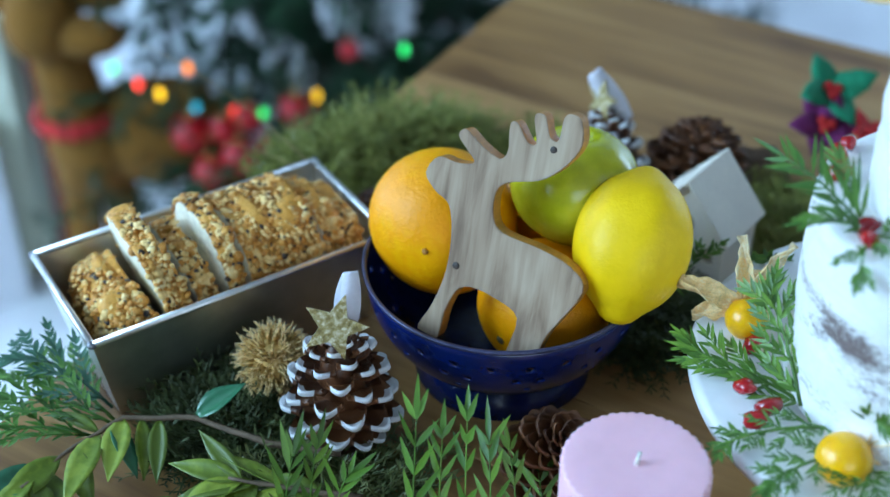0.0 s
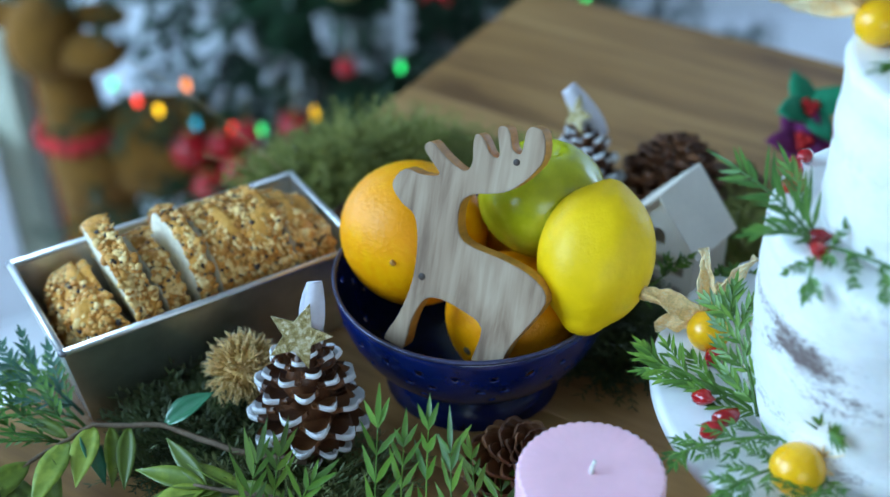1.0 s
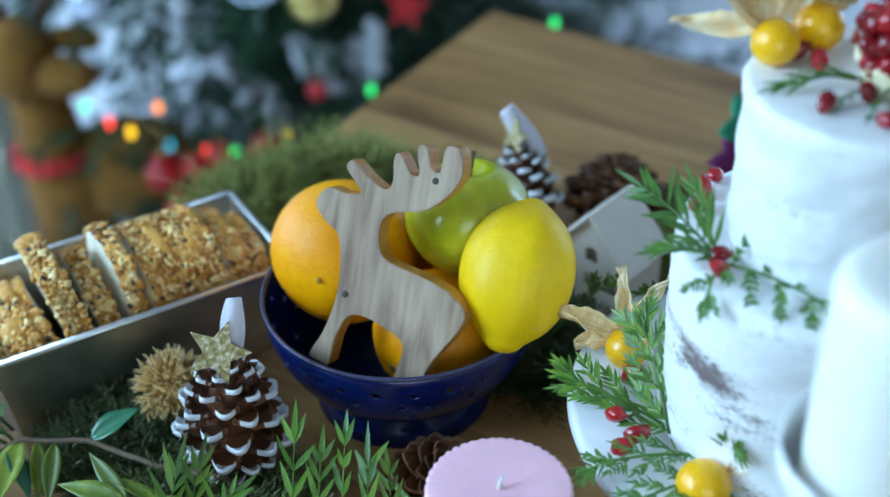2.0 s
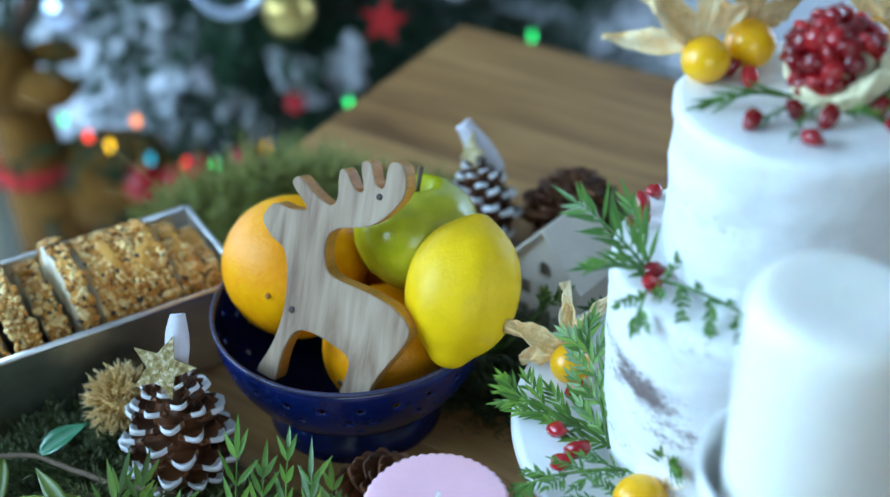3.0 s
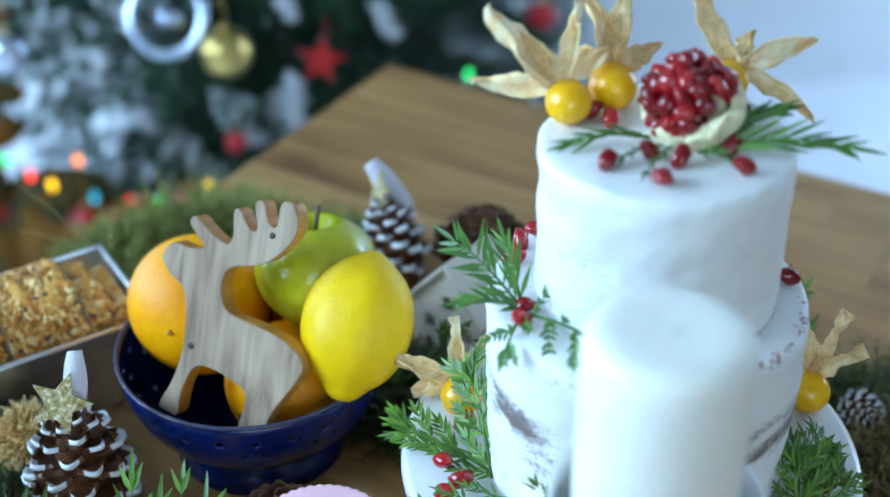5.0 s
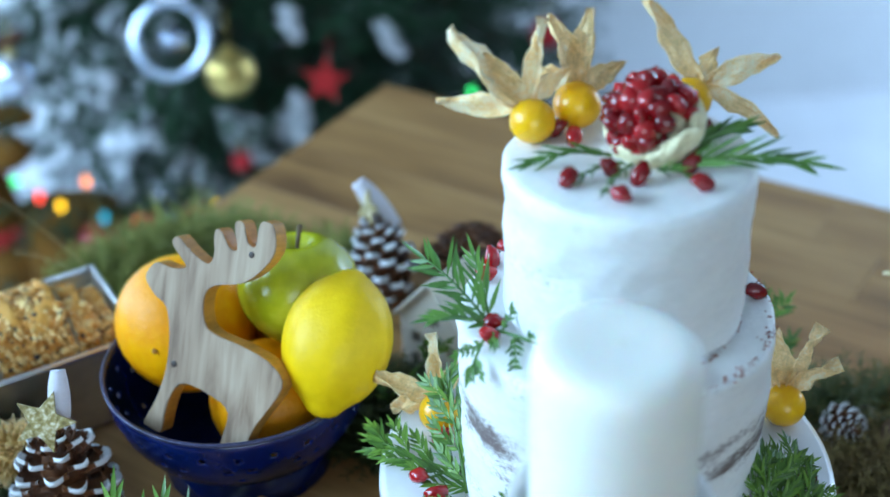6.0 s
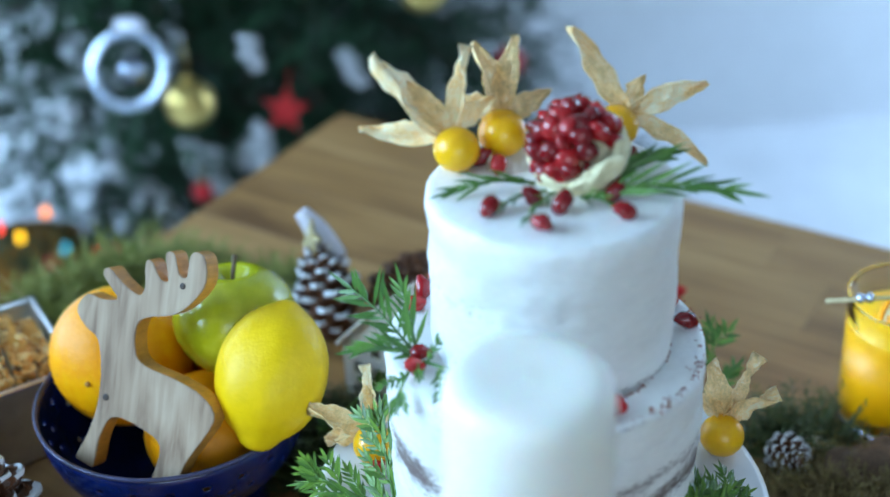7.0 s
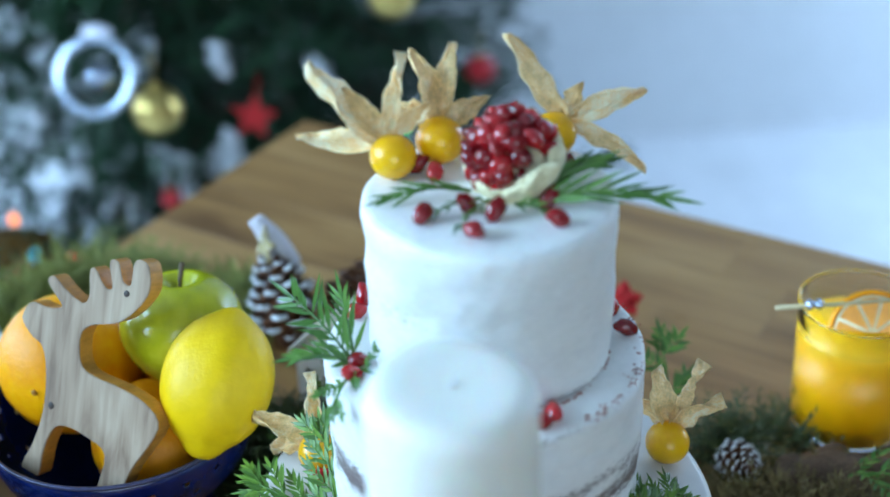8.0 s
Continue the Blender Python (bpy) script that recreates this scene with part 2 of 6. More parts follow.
def frosting(name, bands, amount):
    """White cream over dark sponge, scraped thin in uneven level bands."""
    m = material(name, (0.86, 0.855, 0.83), 0.5, scale=30, vary=0.06, bump=1.0, bump_scale=85, sss=0.15, stretch=(1, 1, 2.2))
    N, Lk = m.node_tree.nodes, m.node_tree.links
    b = N["Principled BSDF"]
    white = b.inputs["Base Color"].links[0].from_socket
    co = N.new("ShaderNodeTexCoord")
    mp = N.new("ShaderNodeMapping")
    mp.inputs["Scale"].default_value = (1, 1, 3.6)
    Lk.new(co.outputs["Object"], mp.inputs["Vector"])
    big = N.new("ShaderNodeTexNoise")
    big.inputs["Scale"].default_value = 12
    big.inputs["Detail"].default_value = 4
    fine = N.new("ShaderNodeTexNoise")
    fine.inputs["Scale"].default_value = 300
    fine.inputs["Detail"].default_value = 5
    fine.inputs["Roughness"].default_value = 0.7
    Lk.new(mp.outputs["Vector"], big.inputs["Vector"])
    Lk.new(mp.outputs["Vector"], fine.inputs["Vector"])
    sep = N.new("ShaderNodeSeparateXYZ")
    Lk.new(co.outputs["Object"], sep.inputs[0])
    wave = N.new("ShaderNodeMath")
    wave.operation = "MULTIPLY_ADD"
    Lk.new(big.outputs["Fac"], wave.inputs[0])
    wave.inputs[1].default_value = 0.014
    Lk.new(sep.outputs["Z"], wave.inputs[2])
    curve = N.new("ShaderNodeValToRGB")
    el = curve.color_ramp.elements
    el[0].position, el[0].color = 0, (0, 0, 0, 1)
    el[1].position, el[1].color = 1, (0, 0, 0, 1)
    for pos, val in bands:
        e = el.new(pos)
        e.color = (val, val, val, 1)
    span = N.new("ShaderNodeMath")
    span.operation = "MULTIPLY_ADD"
    span.inputs[2].default_value = 0.06
    Lk.new(wave.outputs[0], span.inputs[0])
    span.inputs[1].default_value = 1 / 0.13
    Lk.new(span.outputs[0], curve.inputs["Fac"])
    s = N.new("ShaderNodeMath")
    s.operation = "MULTIPLY"
    Lk.new(curve.outputs["Color"], s.inputs[0])
    patchy = N.new("ShaderNodeMapRange")
    patchy.inputs["From Min"].default_value = 0.34
    patchy.inputs["From Max"].default_value = 0.62
    patchy.inputs["To Max"].default_value = 0.62
    Lk.new(big.outputs["Fac"], patchy.inputs["Value"])
    Lk.new(patchy.outputs[0], s.inputs[1])
    a = N.new("ShaderNodeMath")
    a.operation = "MULTIPLY_ADD"
    Lk.new(s.outputs[0], a.inputs[0])
    a.inputs[1].default_value = amount
    Lk.new(fine.outputs["Fac"], a.inputs[2])
    cut = N.new("ShaderNodeMapRange")
    cut.inputs["From Min"].default_value = 0.84
    cut.inputs["From Max"].default_value = 1.06
    cut.inputs["To Max"].default_value = 0.88
    Lk.new(a.outputs[0], cut.inputs["Value"])
    mix = N.new("ShaderNodeMix")
    mix.data_type = "RGBA"
    Lk.new(cut.outputs[0], mix.inputs["Factor"])
    Lk.new(white, mix.inputs["A"])
    mix.inputs["B"].default_value = (0.09, 0.036, 0.028, 1)
    Lk.new(mix.outputs["Result"], b.inputs["Base Color"])
    return m


M["glitter"] = glitter()
M["glass"] = glass()
M["frost_low"] = frosting("scraped_frosting", [(0.12, 0.5), (0.25, 0.9), (0.40, 0.0), (0.55, 1.0), (0.68, 0.8), (0.78, 0.1), (0.87, 0.45), (0.95, 0.62), (0.985, 0.55)], 1.12)
M["frost_top"] = frosting("thick_frosting", [(0.08, 0.95), (0.145, 0.85), (0.20, 0.15), (0.34, 0.15), (0.46, 0.65), (0.6, 0.15), (0.9, 0.0)], 0.9)


# ---------------------------------------------------------------- mesh helpers
def part(name, bm, mat, parent=None, label="", smooth=True):
    me = bpy.data.meshes.new(name)
    bm.normal_update()
    bm.to_mesh(me)
    bm.free()
    for mm in (mat if isinstance(mat, (list, tuple)) else [mat]):
        me.materials.append(mm)
    if smooth:
        me.polygons.foreach_set("use_smooth", [True] * len(me.polygons))
    ob = new(name, me)
    ob.parent = parent
    if label:
        tagged(ob, label)
    return ob


def thing(name, m, label, category, group="", kind=""):
    ob = new(name)
    ob.empty_display_size = 0.01
    ob.matrix_world = m
    return tagged(ob, label, category, group, kind)


class Geo:
    """Collects many small faces quickly."""

    def __init__(self):
        self.v, self.f, self.mi = [], [], []

    def add(self, vs, fs, mi=0):
        k = len(self.v)
        self.v += [tuple(p) for p in vs]
        self.f += [tuple(k + i for i in f) for f in fs]
        self.mi += [mi] * len(fs)

    def part(self, name, mat, parent=None, label="", smooth=True):
        me = bpy.data.meshes.new(name)
        me.from_pydata(self.v, [], self.f)
        for mm in (mat if isinstance(mat, (list, tuple)) else [mat]):
            me.materials.append(mm)
        me.polygons.foreach_set("material_index", self.mi)
        if smooth:
            me.polygons.foreach_set("use_smooth", [True] * len(self.f))
        me.update()
        ob = new(name, me)
        ob.parent = parent
        if label:
            tagged(ob, label)
        return ob


def lathe(profile, seg=64, wobble=None, bm=None):
    """Turns (radius, height) points about z; wobble(angle, r, z) may shift the radius."""
    bm = bm or bmesh.new()
    rings = []
    for r, z in profile:
        if r < 1e-6:
            rings.append([bm.verts.new((0, 0, z))])
            continue
        ring = []
        for i in range(seg):
            a = 2 * math.pi * i / seg
            rr = r + (wobble(a, r, z) if wobble else 0)
            ring.append(bm.verts.new((rr * math.cos(a), rr * math.sin(a), z)))
        rings.append(ring)
    for a, b in zip(rings, rings[1:]):
        for i in range(seg):
            j = (i + 1) % seg
            if len(a) == 1 and len(b) == 1:
                continue
            if len(a) == 1:
                bm.faces.new((a[0], b[j], b[i]))
            elif len(b) == 1:
                bm.faces.new((a[i], a[j], b[0]))
            else:
                bm.faces.new((a[i], a[j], b[j], b[i]))
    bmesh.ops.recalc_face_normals(bm, faces=bm.faces)
    return bm


def box(sx, sy, sz, bevel=0.0, at=(0, 0, 0), bm=None, seg=2):
    bm = bm or bmesh.new()
    r = bmesh.ops.create_cube(bm, size=1, matrix=Matrix.Translation(at) @ Matrix.Diagonal((sx, sy, sz, 1)))
    if bevel:
        es = list({e for v in r["verts"] for e in v.link_edges})
        bmesh.ops.bevel(bm, geom=es, offset=bevel, segments=seg, affect="EDGES", profile=0.5)
    return bm


def tube(geo, pts, r0, r1, seg=6, mi=0):
    pts = [Vector(p) for p in pts]
    n = len(pts)
    vs, fs = [], []
    ref = Vector((0.13, 0.31, 0.94))
    for i, p in enumerate(pts):
        d = (pts[min(i + 1, n - 1)] - pts[max(i - 1, 0)]).normalized()
        u = d.cross(ref)
        if u.length < 1e-3:
            u = d.cross(Vector((1, 0, 0)))
        u.normalize()
        w = d.cross(u)
        r = r0 + (r1 - r0) * i / max(1, n - 1)
        for k in range(seg):
            a = 2 * math.pi * k / seg
            vs.append(p + (u * math.cos(a) + w * math.sin(a)) * r)
    for i in range(n - 1):
        for k in range(seg):
            k2 = (k + 1) % seg
            fs.append((i * seg + k, i * seg + k2, (i + 1) * seg + k2, (i + 1) * seg + k))
    fs.append(tuple(range(seg - 1, -1, -1)))
    fs.append(tuple((n - 1) * seg + k for k in range(seg)))
    geo.add(vs, fs, mi)


def arc(a, b, lift, n=8, side=(0, 0, 0)):
    """Points from a to b that bow upwards by lift and sideways by side."""
    a, b, s = Vector(a), Vector(b), Vector(side)
    return [a.lerp(b, i / (n - 1)) + (Vector((0, 0, lift)) + s) * 4 * (i / (n - 1)) * (1 - i / (n - 1)) for i in range(n)]


def leaflet(geo, p, d, up, length, width, fold=0.25, droop=0.0, mi=0):
    """A lance-shaped blade, folded along its midrib, from p along d."""
    d = d.normalized()
    s = d.cross(up)
    if s.length < 1e-4:
        s = d.cross(Vector((1, 0.2, 0.1)))
    s.normalize()
    n = s.cross(d)
    w = width / 2
    rows = ((0, 0.15), (0.32, 1.0), (0.66, 0.72), (1.0, 0.0))
    vs, fs = [], []
    for t, k in rows:
        c = p + d * (length * t) - n * (droop * length * t * t)
        if k == 0:
            vs.append(c)
        else:
            vs += [c - s * (w * k) + n * (fold * w * k), c, c + s * (w * k) + n * (fold * w * k)]
    for i in range(2):
        a = 3 * i
        fs += [(a, a + 1, a + 4, a + 3), (a + 1, a + 2, a + 5, a + 4)]
    fs += [(6, 7, 9), (7, 8, 9)]
    geo.add(vs, fs, mi)


_g = Geo()
leaflet(_g, Vector((0, 0, 0)), Vector((1, 0, 0)), Vector((0, 0, 1)), 1.0, 1.0, 0.25, 0.0)
LEAFLETS = {}


def leaflet_mesh(mat):
    if mat.name not in LEAFLETS:
        me = bpy.data.meshes.new("leaflet")
        me.from_pydata(_g.v, [], _g.f)
        me.materials.append(mat)
        me.polygons.foreach_set("use_smooth", [True] * len(_g.f))
        LEAFLETS[mat.name] = me
    return LEAFLETS[mat.name]


def put_leaflet(parent, p, d, up, length, width, mat):
    d = d.normalized()
    s = d.cross(up)
    if s.length < 1e-4:
        s = d.cross(Vector((1, 0.2, 0.1)))
    s.normalize()
    n = s.cross(d)
    ob = new("leaflet", leaflet_mesh(mat))
    ob.parent = parent
    ob.matrix_basis = Matrix(((d.x * length, -s.x * width, n.x * width, p.x), (d.y * length, -s.y * width, n.y * width, p.y), (d.z * length, -s.z * width, n.z * width, p.z), (0, 0, 0, 1)))


def spray(th, pts, up, length, width, count, mat, angle=38, rng=random, stem=0.0006):
    """A frond: leaflets in pairs along a rachis, shorter towards the tip, with one at the end."""
    pts = [Vector(p) for p in pts]
    n = len(pts) - 1
    g = Geo()
    tube(g, pts, stem, stem * 0.5, 4)
    fr = g.part("frond", mat, th)
    up = Vector(up).normalized()
    for i in range(count):
        t = (0.06 + 0.92 * i / max(1, count - 1))
        k = min(n - 1, int(t * n))
        p = pts[k].lerp(pts[k + 1], t * n - k)
        d = (pts[k + 1] - pts[k]).normalized()
        side = d.cross(up).normalized()
        for sgn in (-1, 1):
            a = radians(angle * rng.uniform(0.6, 1.4))
            L = length * (1 - 0.45 * t) * rng.uniform(0.65, 1.2) * (0.7 + 0.3 * min(1, t * 5))
            dd = d * math.cos(a) + side * (sgn * math.sin(a)) + up * rng.uniform(-0.25, 0.30)
            put_leaflet(fr, p, dd, up, L, width * rng.uniform(0.8, 1.15), mat)
    put_leaflet(fr, pts[-1], pts[-1] - pts[-2], up, length * 0.75, width, mat)
    return fr


def sprig(name, base, tip, lift, label, fronds, length, width, leaf_len, leaf_w, per, mat, seed, up=(0, 0, 1), side=(0, 0, 0), angle=40, frond_angle=45, group="cedar sprigs"):
    """A twig whose side fronds carry small pointed leaflets. fronds=0: leaflets sit on the twig itself."""
    rng = random.Random(seed)
    base, up = Vector(base), Vector(up).normalized()
    th = thing(name, Matrix.Translation(base), label, "sprig", group)
    pts = [p - base for p in arc(base, tip, lift, 10, side)]
    if not fronds:
        spray(th, pts, up, leaf_len, leaf_w, per, mat, angle, rng, 0.0010)
        return th
    g = Geo()
    tube(g, pts, 0.0011, 0.0005, 5)
    g.part("stem", mat, th)
    n = len(pts) - 1
    for i in range(fronds):
        t = 0.08 + 0.9 * i / fronds
        k = min(n - 1, int(t * n))
        p = pts[k].lerp(pts[k + 1], t * n - k)
        d = (pts[k + 1] - pts[k]).normalized()
        s = d.cross(up).normalized() * (1 if i % 2 else -1)
        a = radians(frond_angle * rng.uniform(0.8, 1.2))
        dd = (d * math.cos(a) + s * math.sin(a) + up * rng.uniform(0.0, 0.35)).normalized()
        L = length * (1 - 0.5 * t) * rng.uniform(0.85, 1.15)
        fp = [p + dd * (L * q / 5) - up * (0.12 * L * (q / 5) ** 2) for q in range(6)]
        spray(th, fp, up, leaf_len, leaf_w, per, mat, angle, rng)
    spray(th, pts[-3:], up, leaf_len, leaf_w, per, mat, angle, rng)
    return th


def blob(r, sub=3, squash=(1, 1, 1), rough=0.0, freq=8.0, seed=0.0):
    bm = bmesh.new()
    bmesh.ops.create_icosphere(bm, subdivisions=sub, radius=r)
    for v in bm.verts:
        if rough:
            v.co *= 1 + rough * noise.noise(v.co * freq / r * 0.2 + Vector((seed, seed * 1.7, 3)))
        v.co = Vector((v.co.x * squash[0], v.co.y * squash[1], v.co.z * squash[2]))
    return bm


# ---------------------------------------------------------------- the room
def slab(name, x0, x1, y0, y1, z0, z1, mat):
    bm = box(x1 - x0, y1 - y0, z1 - z0, 0, ((x0 + x1) / 2, (y0 + y1) / 2, (z0 + z1) / 2))
    return tagged(part(name, bm, mat, smooth=False), kind="structure")


R = ROOM
T = 0.15
tagged(slab("floor", R["x0"] - T, R["x1"] + T, R["y0"] - T, R["y1"] + T, R["z0"] - T, R["z0"], M["floor"]), "pale smooth floor", "floor")
tagged(slab("ceiling", R["x0"] - T, R["x1"] + T, R["y0"] - T, R["y1"] + T, R["z1"], R["z1"] + T, M["ceiling"]), "unseen plain ceiling, grey to cut bounced light", "ceiling")
tagged(slab("wall_north", R["x0"] - T, R["x1"] + T, R["y1"], R["y1"] + T, R["z0"], R["z1"], M["wall"]), "plain white painted wall behind the table", "wall")


def wall_with_window(name, along, at, lo, hi, w0, w1, z0, z1, out):
    """A wall with one opening right through it, from four joined blocks; along is the axis that it runs on."""
    bm = bmesh.new()
    for a, b, c, d in ((lo, w0, R["z0"], R["z1"]), (w1, hi, R["z0"], R["z1"]), (w0, w1, R["z0"], z0), (w0, w1, z1, R["z1"])):
        size, mid = (b - a, T, d - c), ((a + b) / 2, at + out * T / 2, (c + d) / 2)
        if along == "y":
            size, mid = (size[1], size[0], size[2]), (mid[1], mid[0], mid[2])
        box(*size, 0, mid, bm)
    # These walls stay out of view; their grey deepens the shade on the table.
    return tagged(part(name, bm, M["wall_dim"], smooth=False), "unseen wall with a window opening, dark to cut bounced light", "wall", kind="structure")


wall_with_window("wall_west", "y", R["x0"], R["y0"], 0.7, -1.20, 0.65, 0.5, 2.0, -1)
# Opening added for the northwest fill lamp.
wall_with_window("wall_northwest", "y", R["x0"], 0.7, R["y1"], 0.95, 1.8, -0.35, 1.15, -1)
# Opening added for the east fill lamp.
wall_with_window("wall_east", "y", R["x1"], R["y0"], R["y1"], 0.95, 1.85, -0.3, 1.3, 1)
wall_with_window("wall_south", "x", R["y0"], R["x0"], R["x1"], -0.90, 1.60, 0.35, 1.95, -1)


# ---------------------------------------------------------------- the table
CORNER = Vector((0.143, 0.572, 0))
BACK = Vector((0.808, -0.589, 0)).normalized()
SIDE = Vector((-BACK.y, BACK.x, 0)).normalized()
TABLE = Matrix.Translation(CORNER) @ Matrix(((BACK.x, SIDE.x, 0, 0), (BACK.y, SIDE.y, 0, 0), (0, 0, 1, 0), (0, 0, 0, 1)))
LONG, WIDE = 1.75, 0.95


def table():
    th = thing("dining_table", TABLE, "brown oak dining table with a board top", "table")
    part("table_frame", box(LONG - 0.10, WIDE - 0.10, 0.07, 0.002, (LONG / 2, -WIDE / 2, -0.071)), M["table_edge"], th, smooth=False)
    for x in (0.06, LONG - 0.06):
        for y in (-0.06, 0.06 - WIDE):
            part("leg", box(0.06, 0.06, 0.714, 0.004, (x, y, -0.393)), M["table_edge"], th, smooth=False)
    return th


dining_table = table()


# ---------------------------------------------------------------- fir tree and floor things
def fir_tree():
    rng = random.Random(5)
    base = Vector((-0.07, 1.42, R["z0"]))
    th = thing("fir_tree", Matrix.Translation(base), "dark green decorated fir tree standing on the floor", "tree")
    part("trunk", lathe([(0, 0), (0.045, 0), (0.038, 0.5), (0.022, 1.3), (0.006, 2.05), (0, 2.06)], 12, lambda a, r, z: 0.003 * math.sin(3 * a + 9 * z)), M["bark"], th)
    needles = Geo()
    z = 0.10
    while z < 2.0:
        reach = 0.66 * (1 - z / 2.15) + 0.05
        for k in range(19 if z > 0.42 else 15):
            a = rng.uniform(0, 2 * math.pi)
            if z < 0.60 and math.cos(a) < -0.42 and rng.random() < 0.85:
                continue
            r = reach * rng.uniform(0.70, 1.08)
            if math.sin(a) > 0.3:
                r = min(r, 0.36 / math.sin(a))
            s = Vector((0.02 * math.cos(a), 0.02 * math.sin(a), z))
            e = Vector((r * math.cos(a), r * math.sin(a), z - 0.10 * r + rng.uniform(-0.05, 0.06)))
            line = arc(s, e, 0.05, 6)
            g = Geo()
            tube(g, line, 0.007, 0.002, 4)
            g.part("branch", M["bark"], th)
            for q in range(1, 6):
                for sg in (-1, 0, 1):
                    tip = line[q] + (line[-1] - line[0]).normalized() * 0.08 + Vector((-math.sin(a), math.cos(a), 0)) * (sg * 0.095 * rng.uniform(0.5, 1.1)) + Vector((0, 0, rng.uniform(-0.03, 0.02)))
                    for j in range(11):
                        p = line[q].lerp(tip, j / 10)
                        d = (tip - line[q]).normalized()
                        for w in (-1, 1):
                            o = Vector((rng.uniform(-1, 1), rng.uniform(-1, 1), rng.uniform(-0.6, 0.8)))
                            leaflet(needles, p, d * 0.7 + o * 0.8, Vector((0, 0, 1)), rng.uniform(0.026, 0.042), 0.0070)
        z += 0.072
    tagged(needles.part("crown", M["tree"], th, "dense short dark green needles"), kind="stuff")
    return th


fir_tree()


def bauble(name, at, r, mat, label, group):
    th = thing(name, Matrix.Translation(at), label, "ornament", group)
    part("ball", blob(r, 4), mat, th)
    part("cap", lathe([(0, r * 1.16), (r * 0.2, r * 1.15), (r * 0.22, r * 0.95), (0, r * 0.95)], 16), M["gold_ball"], th)
    g = Geo()
    tube(g, [(0, 0, r * 1.15), (0.002, 0, r * 1.7), (0, 0.01, r * 2.6)], 0.0007, 0.0007, 4)
    g.part("hook", M["gold_ball"], th)
    return th


bauble("bauble", (-0.037, 0.845, -0.105), 0.030, M["gold_ball"], "shiny gold ball ornament hanging on the fir", "tree baubles")
bauble("bauble", (-0.293, 0.86, -0.098), 0.027, M["silver"], "silver ball ornament hanging on the fir", "tree baubles")
bauble("bauble", (0.250, 0.93, -0.010), 0.030, M["gold_ball"], "shiny gold ball ornament hanging on the fir", "tree baubles")
for i, (x, y, z, r) in enumerate(((-0.247, 0.920, -0.375, 0.026), (-0.205, 0.910, -0.365, 0.018), (-0.172, 0.920, -0.356, 0.020), (-0.110, 0.920, -0.350, 0.024),
                                  (-0.186, 0.891, -0.396, 0.024), (-0.225, 0.891, -0.416, 0.022), (-0.146, 0.901, -0.390, 0.020), (0.3765, 1.094, -0.1876, 0.021), (-0.040, 0.88, -0.243, 0.013),
                                  (0.30, 1.05, -0.02, 0.016))):
    bauble("berry_bauble", (x, y, z), r, M["red_ball"], "glossy red ball ornament low on the fir", "red baubles")


def gap_clump(at, r, seed):
    """Ragged white tufts strung down a twig, standing in for bright gaps through the fir."""
    rng = random.Random(int(seed * 10) + 3)
    g = Geo()
    lean = rng.uniform(-0.9, 0.9)
    for k in range(9):
        t = k / 8 - 0.5
        c = Vector((lean * t * r * 2.2 + rng.uniform(-0.5, 0.5) * r, rng.uniform(-0.3, 0.3) * r, t * r * 3.0 + rng.uniform(-0.4, 0.4) * r))
        bm = blob(r * rng.uniform(0.35, 0.75), 3, (rng.uniform(0.8, 1.5), 0.8, rng.uniform(0.5, 0.9)), 0.9, 14, seed + k)
        bm.verts.index_update()
        g.add([v.co + c for v in bm.verts], [[v.index for v in f.verts] for f in bm.faces])
        bm.free()
    ob = g.part("gap_clump", M["snow"])
    ob.location = at
    return tagged(ob, "ragged white tuft standing in for a bright gap in the fir", "artificial snow", "snow on the fir", "stuff")


# Where the bright wall and floor behind should show through the needles.
BRIGHT_GAPS = [(0.011, 0.95, -0.250, 0.028), (-0.061, 0.95, -0.236, 0.030), (-0.137, 0.95, -0.292, 0.028), (-0.100, 0.95, -0.330, 0.026), (-0.156, 0.95, -0.256, 0.024), (-0.212, 0.96, -0.350, 0.028),
        (0.032, 0.91, -0.186, 0.022), (0.035, 0.92, -0.233, 0.026), (-0.033, 0.92, -0.245, 0.034), (-0.104, 0.92, -0.286, 0.022), (-0.202, 0.92, -0.162, 0.034), (0.159, 0.95, -0.118, 0.024), (0.035, 0.90, -0.068, 0.026)]
for i, (x, y, z, r) in enumerate(BRIGHT_GAPS):
    gap_clump((x, y + 0.045, z - 0.02), r * 0.52, i * 1.3)


def ring_ornament():
    th = thing("ring_ornament", Matrix.Translation((-0.100, 0.835, -0.052)) @ pose(0, 0, 0, 62, 0, -12), "white ring ornament with a silver centre", "ornament")
    bm = bmesh.new()
    n, k = 48, 10
    vs = [[bm.verts.new(((0.043 + 0.0062 * math.cos(b)) * math.cos(a), (0.043 + 0.0062 * math.cos(b)) * math.sin(a), 0.0055 * math.sin(b)))
           for b in [2 * math.pi * j / k for j in range(k)]] for a in [2 * math.pi * i / n for i in range(n)]]
    for i in range(n):
        for j in range(k):
            bm.faces.new((vs[i][j], vs[(i + 1) % n][j], vs[(i + 1) % n][(j + 1) % k], vs[i][(j + 1) % k]))
    part("ring", bm, M["silver"], th)
    part("bell", lathe([(0, 0.012), (0.006, 0.010), (0.010, 0.001), (0.019, -0.010), (0.0175, -0.010), (0, -0.003)], 24), M["silver"], th, "small silver bell")
    bm = blob(0.012, 2, (1.6, 0.8, 0.6))
    bmesh.ops.translate(bm, verts=bm.verts, vec=(0, 0.05, 0))
    part("bow", bm, M["ribbon"], th)


ring_ornament()


